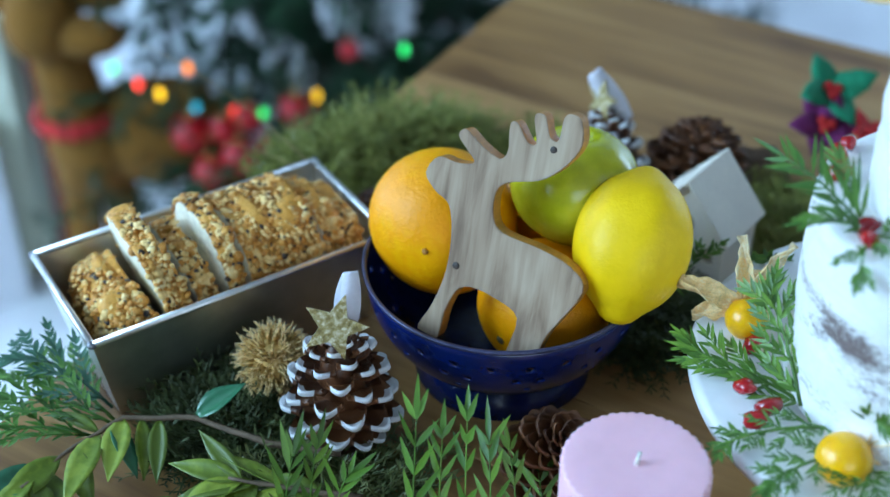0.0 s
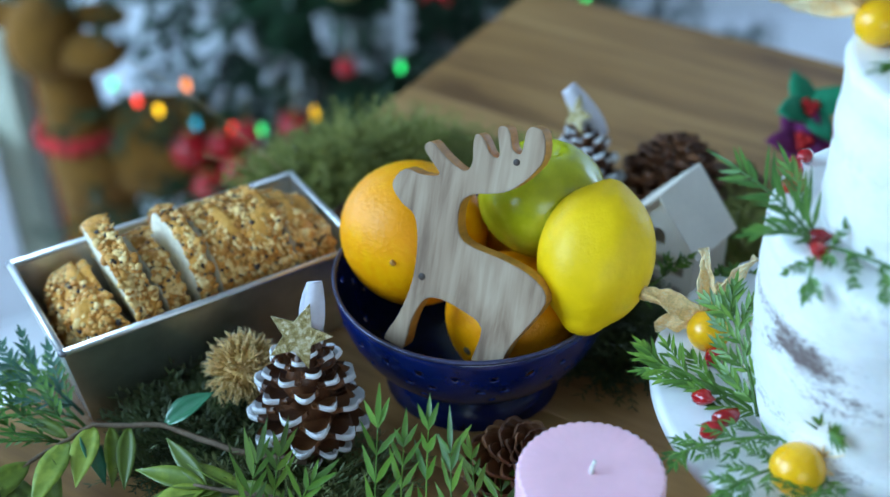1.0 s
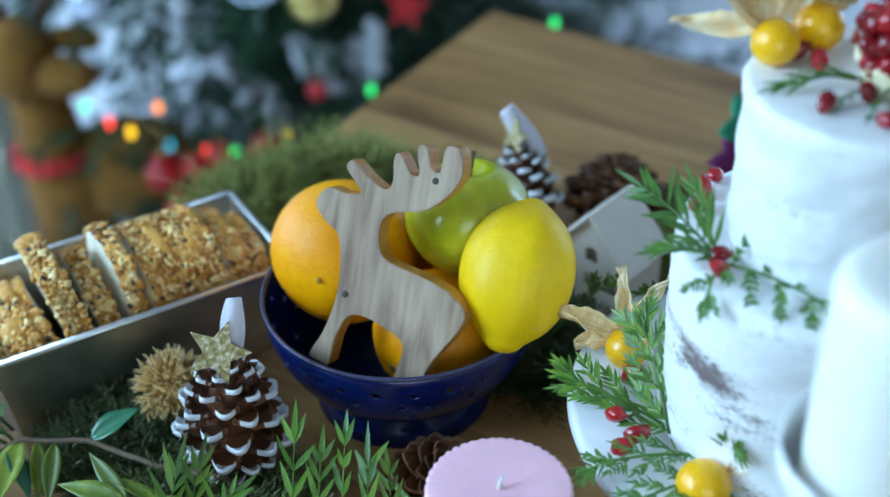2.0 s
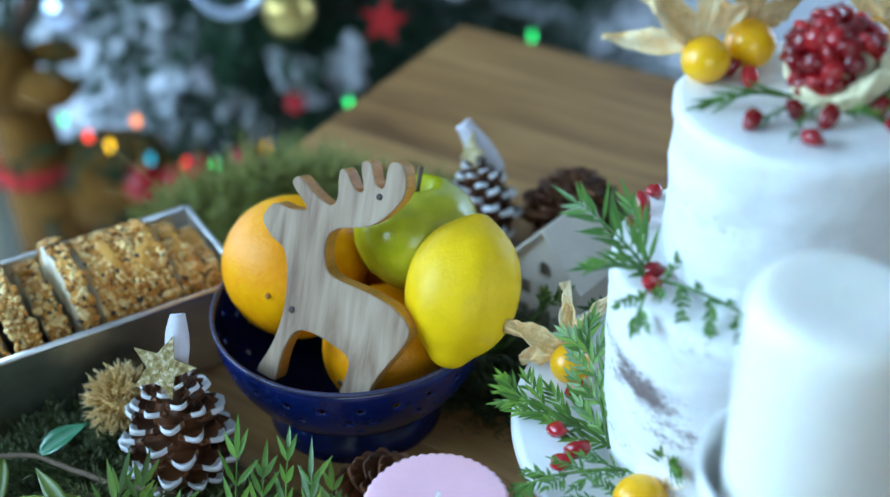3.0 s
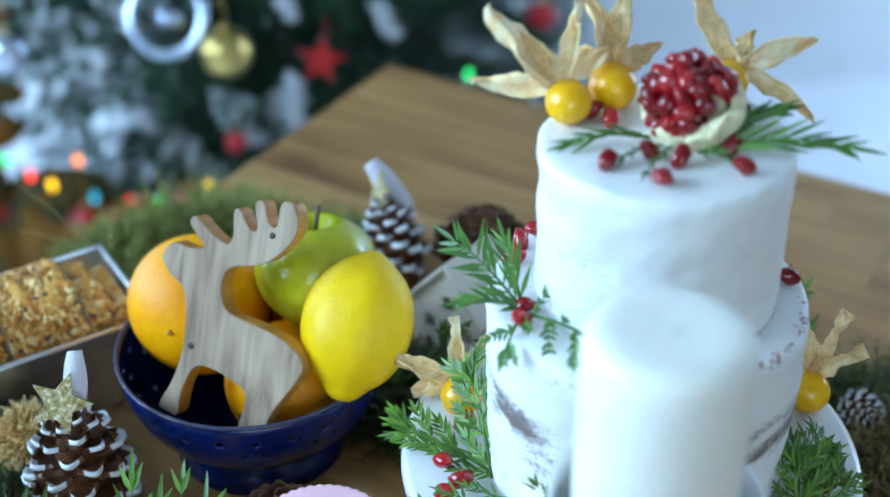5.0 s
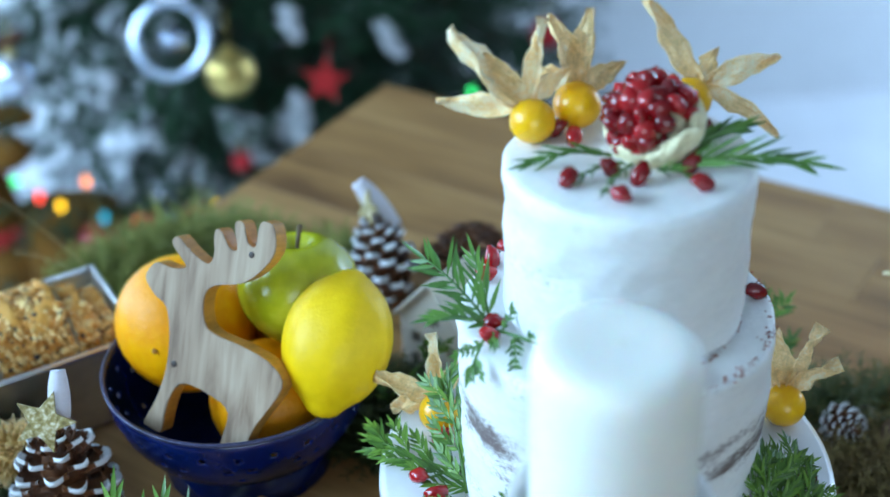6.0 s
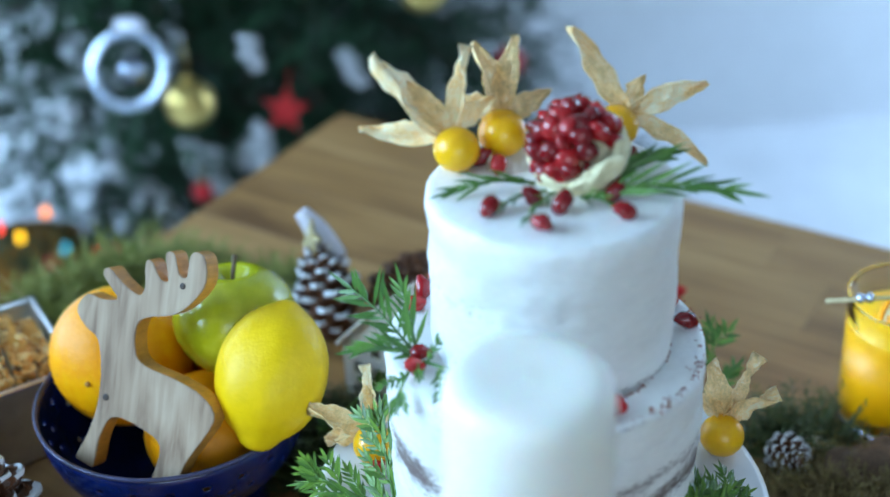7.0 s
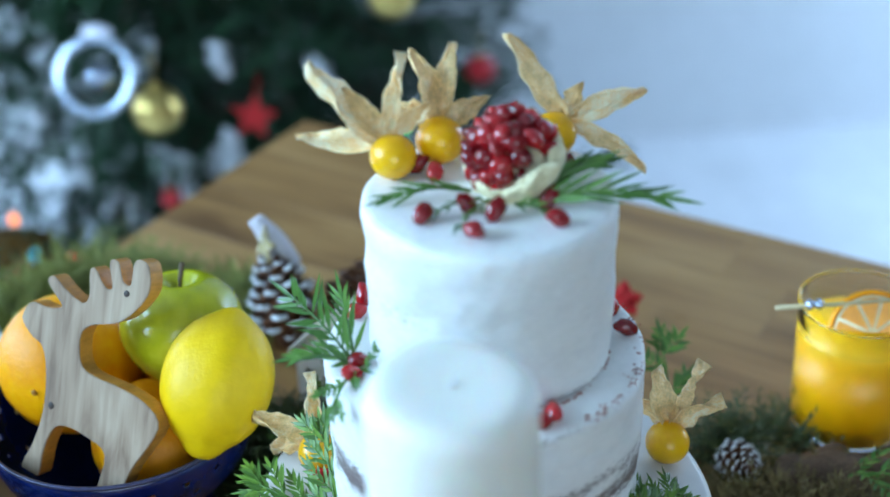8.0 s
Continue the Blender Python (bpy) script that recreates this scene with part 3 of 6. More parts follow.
def star_mesh(r, inner, thick, bevel=0.0006):
    bm = bmesh.new()
    vs = [bm.verts.new(((r if i % 2 == 0 else inner) * math.sin(math.pi * i / 5), (r if i % 2 == 0 else inner) * math.cos(math.pi * i / 5), 0)) for i in range(10)]
    f = bm.faces.new(vs)
    ex = bmesh.ops.extrude_face_region(bm, geom=[f])
    bmesh.ops.translate(bm, verts=[v for v in ex["geom"] if isinstance(v, bmesh.types.BMVert)], vec=(0, 0, thick))
    bmesh.ops.recalc_face_normals(bm, faces=bm.faces)
    bmesh.ops.bevel(bm, geom=list(bm.edges), offset=bevel, segments=1, affect="EDGES")
    return bm


def star_ornament(at, r, turn):
    th = thing("star_ornament", Matrix.Translation(at) @ pose(0, 0, 0, 75, turn, 0), "red star ornament hanging on the fir", "ornament", "red stars")
    part("star", star_mesh(r, r * 0.42, 0.006), M["felt_red"], th, smooth=False)
    g = Geo()
    tube(g, [(0, r, 0.003), (0, r * 1.8, 0.004)], 0.0006, 0.0006, 4)
    g.part("thread", M["felt_red"], th)


star_ornament((0.073, 0.875, -0.135), 0.030, 10)


def string_lights():
    rng = random.Random(3)
    th = thing("string_lights", Matrix.Translation((0, 0, 0)), "thin wire with small glowing coloured bulbs on the fir", "lights")
    where = [((-0.321, 0.86, -0.241), "green"), ((-0.295, 0.86, -0.265), "red"), ((-0.271, 0.86, -0.280), "yellow"), ((-0.234, 0.86, -0.247), "orange"), ((-0.241, 0.95, -0.354), "blue"), ((-0.191, 0.93, -0.353), "red"),
             ((-0.1526, 0.91, -0.345), "green"), ((-0.0835, 0.905, -0.321), "yellow"), ((-0.039, 0.90, -0.318), "blue"), ((0.0262, 0.864, -0.238), "green"), ((0.256, 0.90, -0.176), "green")]
    cols = {"green": (0.02, 0.55, 0.12), "red": (0.9, 0.05, 0.03), "yellow": (0.9, 0.50, 0.01), "blue": (0.02, 0.30, 0.45), "orange": (0.9, 0.22, 0.02)}
    mats = {}
    for k, c in cols.items():
        mats[k] = material(k + "_bulb", c, 0.15, scale=90, vary=0.1, coat=0.5)
        b = mats[k].node_tree.nodes["Principled BSDF"]
        b.inputs["Emission Color"].default_value = (*c, 1)
        b.inputs["Emission Strength"].default_value = 4.5
    g = Geo()
    for (a, _), (b, _) in zip(where, where[1:]):
        tube(g, arc(a, b, -0.012, 6), 0.0011, 0.0011, 4)
    g.part("wire", M["tree"], th)
    for p, k in where:
        bm = lathe([(0, 0.008), (0.003, 0.005), (0.0042, 0.0), (0.003, -0.006), (0, -0.007)], 10)
        part("bulb", bm, mats[k], th).location = p


string_lights()


def reindeer():
    """One plain mesh of joined rounded limbs."""
    g = Geo()

    def limb(pts, r0, r1):
        tube(g, pts, r0, r1, 12)

    def ball(c, r, sq, mi=0):
        bm = blob(r, 3, sq, 0.04)
        g.add([v.co + Vector(c) for v in bm.verts], [[v.index for v in f.verts] for f in bm.faces] if not bm.verts.index_update() else [], mi)
        bm.free()

    ball((0.09, 0.02, 0.290), 0.085, (1.35, 0.8, 0.80))
    ball((0.0, 0, 0.285), 0.060, (1, 0.9, 1.1))
    limb(arc((-0.005, 0, 0.23), (-0.02, -0.01, 0.43), 0.01, 6), 0.052, 0.036)
    ball((-0.028, -0.02, 0.455), 0.052, (0.95, 1.15, 0.95))
    ball((0.035, -0.045, 0.446), 0.030, (1.5, 1.0, 0.8))
    for s in (-1, 1):
        ball((-0.022 + s * 0.062, 0, 0.472), 0.030, (1.3, 0.5, 0.55))
        limb([(0.0 + s * 0.025, 0, 0.28), (-0.004 + s * 0.03, 0, 0.10), (s * 0.03, 0, 0.0)], 0.027, 0.022)
        limb([(0.16 + s * 0.02, 0.03, 0.28), (0.172 + s * 0.02, 0.035, 0.10), (0.175 + s * 0.02, 0.03, 0.0)], 0.030, 0.022)
        k = len(g.f)
        limb([(-0.025 + s * 0.02, 0, 0.49), (-0.025 + s * 0.055, 0.01, 0.545), (-0.02 + s * 0.10, 0.0, 0.575)], 0.013, 0.008)
        limb([(-0.025 + s * 0.05, 0.01, 0.53), (-0.02 + s * 0.045, 0, 0.60)], 0.011, 0.008)
        g.mi[k:] = [1] * (len(g.f) - k)
    k = len(g.f)
    for a in range(16):
        t0, t1 = 2 * math.pi * a / 16, 2 * math.pi * (a + 1) / 16
        tube(g, [(-0.012 + 0.050 * math.cos(t0), 0.050 * math.sin(t0) - 0.004, 0.325), (-0.012 + 0.050 * math.cos(t1), 0.050 * math.sin(t1) - 0.004, 0.325)], 0.010, 0.010, 8)
    g.mi[k:] = [2] * (len(g.f) - k)
    ob = g.part("reindeer_figure", [M["plush"], M["antler"], M["felt_red"]])
    ob.matrix_world = Matrix.Translation((-0.390, 1.00, R["z0"])) @ pose(0, 0, 0, 0, 0, -6) @ Matrix.Diagonal((1, 1, 1.13, 1))
    tagged(ob, "mustard plush reindeer figure with a red scarf standing on the floor", "figure")


reindeer()


def gift_box(at, sx, sy, sz, turn, paper, label):
    th = thing("gift_box", Matrix.Translation((at[0], at[1], R["z0"])) @ pose(0, 0, 0, 0, 0, turn), label, "gift", "gifts under the fir")
    part("box", box(sx, sy, sz, 0.003, (0, 0, sz / 2)), paper, th, smooth=False)
    part("ribbon", box(sx + 0.003, 0.03, sz + 0.003, 0.001, (0, 0, sz / 2)), M["ribbon_red"], th, smooth=False)
    part("ribbon", box(0.03, sy + 0.005, sz + 0.005, 0.001, (0, 0, sz / 2)), M["ribbon_red"], th, smooth=False)
    g = Geo()
    for s in (-1, 1):
        tube(g, [(0, 0, sz + 0.006), (s * 0.03, 0.01, sz + 0.035), (s * 0.06, 0, sz + 0.025), (s * 0.035, -0.008, sz + 0.010), (0, 0, sz + 0.006)], 0.007, 0.007, 6)
    g.part("bow", M["ribbon_red"], th)


gift_box((-0.64, 1.12), 0.16, 0.16, 0.30, 20, M["paper_white"], "white wrapped gift box with red ribbon")
gift_box((-0.60, 1.22), 0.20, 0.15, 0.44, -10, M["paper_cream"], "tall cream wrapped gift box with red ribbon")
gift_box((-0.27, 0.90), 0.20, 0.15, 0.20, -18, M["paper_white"], "low white wrapped gift box with red ribbon")


# ---------------------------------------------------------------- loaf tin and bread
TIN = Matrix.Translation((-0.141, 0.0765, 0)) @ pose(0, 0, 0, 0, 0, 26.8)
TL, TW, TH = 0.191, 0.098, 0.068


def loaf_tin():
    th = thing("loaf_tin", TIN, "silver tinplate loaf tin holding sliced bread", "tin")
    taper, t = 0.011, 0.0012

    def ring(bm, l, w, z):
        return [bm.verts.new((x * l / 2, y * w / 2, z)) for x, y in ((-1, -1), (1, -1), (1, 1), (-1, 1))]

    bm = bmesh.new()
    o0, o1 = ring(bm, TL - 2 * taper, TW - 2 * taper, 0.001), ring(bm, TL, TW, TH)
    i1, i0 = ring(bm, TL - 2 * t, TW - 2 * t, TH), ring(bm, TL - 2 * taper - 2 * t, TW - 2 * taper - 2 * t, 0.002)
    bm.faces.new(o0[::-1])
    bm.faces.new(i0)
    for a, b in ((o0, o1), (o1, i1), (i1, i0)):
        for k in range(4):
            bm.faces.new((a[k], a[(k + 1) % 4], b[(k + 1) % 4], b[k]))
    bmesh.ops.recalc_face_normals(bm, faces=bm.faces)
    part("body", bm, M["tin"], th, smooth=False)
    g = Geo()
    c = [(-TL / 2, -TW / 2, TH), (TL / 2, -TW / 2, TH), (TL / 2, TW / 2, TH), (-TL / 2, TW / 2, TH)]
    for k in range(4):
        tube(g, [c[k], c[(k + 1) % 4]], 0.0024, 0.0024, 8)
    g.part("rolled_rim", M["tin"], th, "bright rolled metal rim")
    for k in range(4):
        bm = blob(0.0027, 2, (1.1, 1.1, 0.9))
        part("corner_fold", bm, M["tin_mark"], th).location = c[k]
    return th


loaf_tin()

slice_seed = bpy.data.meshes.new("seed")
_bm = bmesh.new()
bmesh.ops.create_icosphere(_bm, subdivisions=1, radius=1)
SEED_V = [v.co.copy() for v in _bm.verts]
_bm.verts.index_update()
SEED_F = [tuple(v.index for v in f.verts) for f in _bm.faces]
_bm.free()
bpy.data.meshes.remove(slice_seed)


def bread_slice(name, x, thick, lift, lean, width, height, seed, label, heel=False):
    """An arched slice of loaf across the tin: crust round the outside, crumb on both cut faces, flakes and seeds on top."""
    rng = random.Random(seed)
    th = thing(name, TIN @ Matrix.Translation((x, 0, 0.004 + lift)) @ pose(0, 0, 0, 0, lean, 0), label, "bread", "slices of the loaf")
    outline = []
    for i in range(29):
        a = math.pi * i / 28
        e = 0.62
        yy = math.copysign(abs(math.cos(a)) ** e, math.cos(a)) * width / 2
        zz = 0.020 + (height - 0.020) * abs(math.sin(a)) ** 0.62
        outline.append((yy, zz))
    outline += [(-width / 2 * 0.86, 0.004), (-width / 2 * 0.80, 0.0), (width / 2 * 0.80, 0.0), (width / 2 * 0.86, 0.004)]

    def close(xx):
        """The heel of the loaf rounds off towards its outer end."""
        u = max(0.0, (0.15 * thick - xx) / (0.65 * thick)) if heel else 0.0
        return math.sqrt(1 - 0.80 * u ** 2.4)

    bm = bmesh.new()
    n, K = len(outline), max(3, int(thick / 0.003))
    rings = []
    for k in range(K + 1):
        xx = thick * (k / K - 0.5)
        shrink = 1 - 0.025 * (abs(2 * k / K - 1) ** 6)
        lo = close(xx)
        shrink *= lo
        rings.append([bm.verts.new((xx, yy * shrink * (1 + 0.03 * noise.noise(Vector((x * 40 + xx * 60, yy * 60, zz * 60 + seed)))),
                                    zz * lo * (1 + 0.06 * noise.noise(Vector((x * 50 + xx * 80, yy * 70, 1.5))) + 0.02 * noise.noise(Vector((x * 200 + xx * 300, yy * 300, seed)))))) for yy, zz in outline])
    for a, b in zip(rings, rings[1:]):
        for i in range(n):
            bm.faces.new((a[i], a[(i + 1) % n], b[(i + 1) % n], b[i]))
    ends = [bm.faces.new(rings[0]), bm.faces.new(rings[-1][::-1])]
    for f in ends:
        f.material_index = 1
    ends[0].material_index = 0 if heel else 1
    bmesh.ops.recalc_face_normals(bm, faces=bm.faces)
    part("crumb_and_crust", bm, [M["crust"], M["crumb"]], th)
    light, gold, dark = Geo(), Geo(), Geo()
    for _ in range(int(40 + thick * 27000)):
        px = rng.uniform(-0.49, 0.48) * thick
        t = rng.uniform(0.04, 0.96)
        j = t * 28
        k = int(j)
        p = Vector((0, *outline[k])).lerp(Vector((0, *outline[k + 1])), j - k)
        nrm = Vector((0, p.y / (width / 2) * 0.8, max(0.1, (p.z - 0.02) / height))).normalized()
        p *= close(px)
        p.x = px
        big = rng.uniform(0.55, 1.35) * (1.8 if rng.random() < 0.14 else 1.0)
        kind = rng.random()
        isdark = kind < 0.12
        s = (0.0019 * big, 0.0012 * big, 0.0008) if isdark else (0.0024 * big, 0.0017 * big, 0.0007)
        q = nrm.to_track_quat("Z", "Y").to_matrix() @ Euler((rng.uniform(-0.4, 0.4), rng.uniform(-0.4, 0.4), rng.uniform(0, 6.3))).to_matrix()
        (dark if isdark else gold if kind < 0.56 else light).add([p + nrm * 0.0006 + q @ Vector((v.x * s[0], v.y * s[1], v.z * s[2])) for v in SEED_V], SEED_F)
    tagged(light.part("flake_topping", M["seed"], th), kind="stuff")
    tagged(gold.part("toasted_topping", M["seed_gold"], th), kind="stuff")
    tagged(dark.part("dark_seed_topping", M["seed_dark"], th), kind="stuff")
    return th


for i, (x, t, lift, lean, w, h, lab) in enumerate((
        (-0.0610, 0.030, 0.000, -15, 0.081, 0.068, "rounded seeded heel of the brown loaf in the tin"),
        (-0.0430, 0.011, 0.000, -16, 0.081, 0.070, "seeded brown bread slice in the loaf tin"),
        (-0.0290, 0.015, 0.017, -13, 0.081, 0.081, "thick seeded brown bread slice pulled up above the loaf"),
        (-0.0125, 0.012, 0.003, -8, 0.082, 0.077, "seeded brown bread slice in the loaf tin"),
        (0.0005, 0.011, 0.009, -3, 0.082, 0.082, "seeded brown bread slice pulled up above the loaf"),
        (0.0315, 0.048, 0.002, 0, 0.083, 0.083, "uncut seeded middle of a brown loaf"),
        (0.0625, 0.012, 0.000, 3, 0.081, 0.077, "seeded brown bread slice in the loaf tin"),
        (0.0755, 0.012, 0.000, 5, 0.078, 0.068, "seeded brown bread slice in the loaf tin"))):
    bread_slice("bread_slice" if t < 0.02 else "bread_loaf", x, t, lift, lean, w, h, i + 1, lab, i == 0)


# ---------------------------------------------------------------- colander with fruit and the toy moose
BOWL = Vector((0.032, 0.030, 0.0))
BR = 0.0825


def colander():
    th = thing("colander", Matrix.Translation(BOWL), "dark blue enamel footed colander full of fruit", "colander")
    prof = []
    for i in range(17):
        a = radians(-90 + 14 + (90 - 14) * i / 16)
        prof.append((BR * math.cos(a) ** 0.72, 0.078 + 0.067 * math.sin(a)))
    seg = 72
    bm = bmesh.new()
    rings = [[bm.verts.new((r * math.cos(2 * math.pi * i / seg), r * math.sin(2 * math.pi * i / seg), z)) for i in range(seg)] for r, z in prof]
    for k in range(len(prof) - 1):
        for i in range(seg):
            a, b, c, d = rings[k][i], rings[k][(i + 1) % seg], rings[k + 1][(i + 1) % seg], rings[k + 1][i]
            pierced = (k, i % 6) in {(13, 0), (11, 1), (11, 5), (9, 0), (13, 3), (7, 3)}
            if pierced:
                ctr = (a.co + b.co + c.co + d.co) / 4
                u, v = (b.co - a.co).normalized(), (d.co - a.co).normalized()
                rad = 0.0023 if k > 9 else 0.0018
                o = [bm.verts.new(ctr + (u * math.cos(t) + v * math.sin(t)) * rad) for t in [radians(-157.5 + 45 * q) for q in range(8)]]
                bm.faces.new((a, b, o[2], o[1]))
                bm.faces.new((b, c, o[4], o[3]))
                bm.faces.new((c, d, o[6], o[5]))
                bm.faces.new((d, a, o[0], o[7]))
                bm.faces.new((a, o[1], o[0]))
                bm.faces.new((b, o[3], o[2]))
                bm.faces.new((c, o[5], o[4]))
                bm.faces.new((d, o[7], o[6]))
            else:
                bm.faces.new((a, b, c, d))
    cap = bm.verts.new((0, 0, prof[0][1]))
    for i in range(seg):
        bm.faces.new((cap, rings[0][(i + 1) % seg], rings[0][i]))
    bmesh.ops.recalc_face_normals(bm, faces=bm.faces)
    ob = part("bowl", bm, M["enamel"], th, "navy enamel bowl pierced with small holes")
    sol = ob.modifiers.new("thickness", "SOLIDIFY")
    sol.thickness, sol.offset = 0.0012, -1
    g = Geo()
    c = [(BR * math.cos(2 * math.pi * i / 72), BR * math.sin(2 * math.pi * i / 72), 0.0785) for i in range(73)]
    tube(g, c, 0.0014, 0.0014, 6)
    g.part("rolled_rim", M["rim"], th, "thin worn dark rim")
    part("foot", lathe([(0.044, 0.0155), (0.048, 0.010), (0.054, 0.0), (0.0525, 0.0), (0.046, 0.010), (0.042, 0.0145)], 64), M["enamel"], th)
    return th


colander()


def fruit(name, prof, m, mat, label, category, wob):
    th = thing(name, m, label, category, "fruit in the colander")
    part("skin", lathe(prof, 64, wob), mat, th)
    return th


def ball_profile(r, n=28, dimple=0.0, squash=1.0):
    out = []
    for i in range(n + 1):
        a = math.pi * i / n
        rr, z = r * math.sin(a), r * math.cos(a) * squash
        z -= dimple * math.exp(-(rr / (0.30 * r)) ** 2) * (1 if z > 0 else -0.6)
        out.append((max(0, rr) if 0 < i < n else 0, z))
    return out


def orange(at, r, navel, spot, label):
    """navel, spot: the ways in which the stem scar and the blemish face."""
    turn = Vector(navel).to_track_quat("Z", "Y").to_matrix()
    th = fruit("orange", ball_profile(r, 32, 0.0015, 0.97), Matrix.Translation(at) @ turn.to_4x4(), M["orange"], label, "orange",
               lambda a, rr, z: 0.012 * rr * math.sin(2 * a + 1) + 0.006 * rr * math.sin(5 * a))
    part("navel", lathe([(0, 0.0012), (0.0016, 0.001), (0.0030, 0.0), (0.0036, -0.0012), (0, -0.002)], 10, lambda a, r_, z: 0.0006 * math.sin(5 * a)), M["stem"], th, "small dry stem scar").location = (0, 0, r * 0.97 - 0.0014)
    bm = blob(0.0019, 2, (1, 1, 0.9), 0.3)
    part("blemish", bm, M["scar"], th).location = turn.inverted() @ (Vector(spot).normalized() * r * 0.985)
    return th


orange((-0.001, 0.062, 0.086), 0.0448, (0.5, 0.6, 0.2), (-0.33, -0.92, 0.20), "ripe orange with a small dark blemish")
orange((0.053, 0.012, 0.058), 0.0395, (-0.77, -0.61, -0.17), (0.8, -0.3, 0.5), "ripe orange lying low in the colander")
orange((0.068, 0.085, 0.066), 0.0340, (0.2, 0.6, 0.7), (-0.6, 0.5, 0.6), "ripe orange behind the others")


def lemon():
    L, r = 0.0428, 0.0325
    prof = []
    for i in range(37):
        a = math.pi * i / 36
        z, rr = L * math.cos(a) * 0.93, r * math.sin(a) ** 0.93
        tip = math.exp(-((i - 0) / 3.2) ** 2) * 0.004 + math.exp(-((36 - i) / 3.0) ** 2) * 0.006
        prof.append((rr + (0.0022 * math.exp(-((i - 34) / 2.0) ** 2) if i < 36 else 0), z + math.copysign(tip, z)))
    prof[0], prof[-1] = (0, prof[0][1]), (0, prof[-1][1])
    top, bottom = Vector((0.110, 0.018, 0.148)), Vector((0.084, -0.034, 0.080))
    m = Matrix.Translation(Vector((0.0975, -0.008, 0.114))) @ (top - bottom).to_track_quat("Z", "Y").to_matrix().to_4x4()
    fruit("lemon", prof, m, M["lemon"], "bright yellow lemon resting on the colander rim", "lemon",
          lambda a, rr, z: 0.02 * rr * math.sin(3 * a + 20 * z) + 0.010 * rr * math.sin(7 * a))


lemon()


def apple():
    r = 0.0375
    prof = []
    for i in range(37):
        a = math.pi * i / 36
        rr = r * math.sin(a) * (1 + 0.06 * math.cos(a))
        z = r * 0.93 * math.cos(a)
        z -= 0.013 * math.exp(-(rr / 0.0085) ** 2) if z > 0 else -0.008 * math.exp(-(rr / 0.008) ** 2)
        prof.append((rr if 0 < i < 36 else 0, z))
    th = fruit("apple", prof, Matrix.Translation((0.074, 0.045, 0.118)) @ pose(0, 0, 0, -8, 6, 30), M["apple"], "shiny green apple in the colander", "apple",
               lambda a, rr, z: 0.022 * rr * math.cos(5 * a) * (0.4 - z / r * 0.6))
    g = Geo()
    tube(g, [(0, 0, 0.020), (0.001, 0, 0.030), (0.004, 0.001, 0.041)], 0.0011, 0.0017, 6)
    g.part("stalk", M["stem"], th, "short brown stalk")


apple()


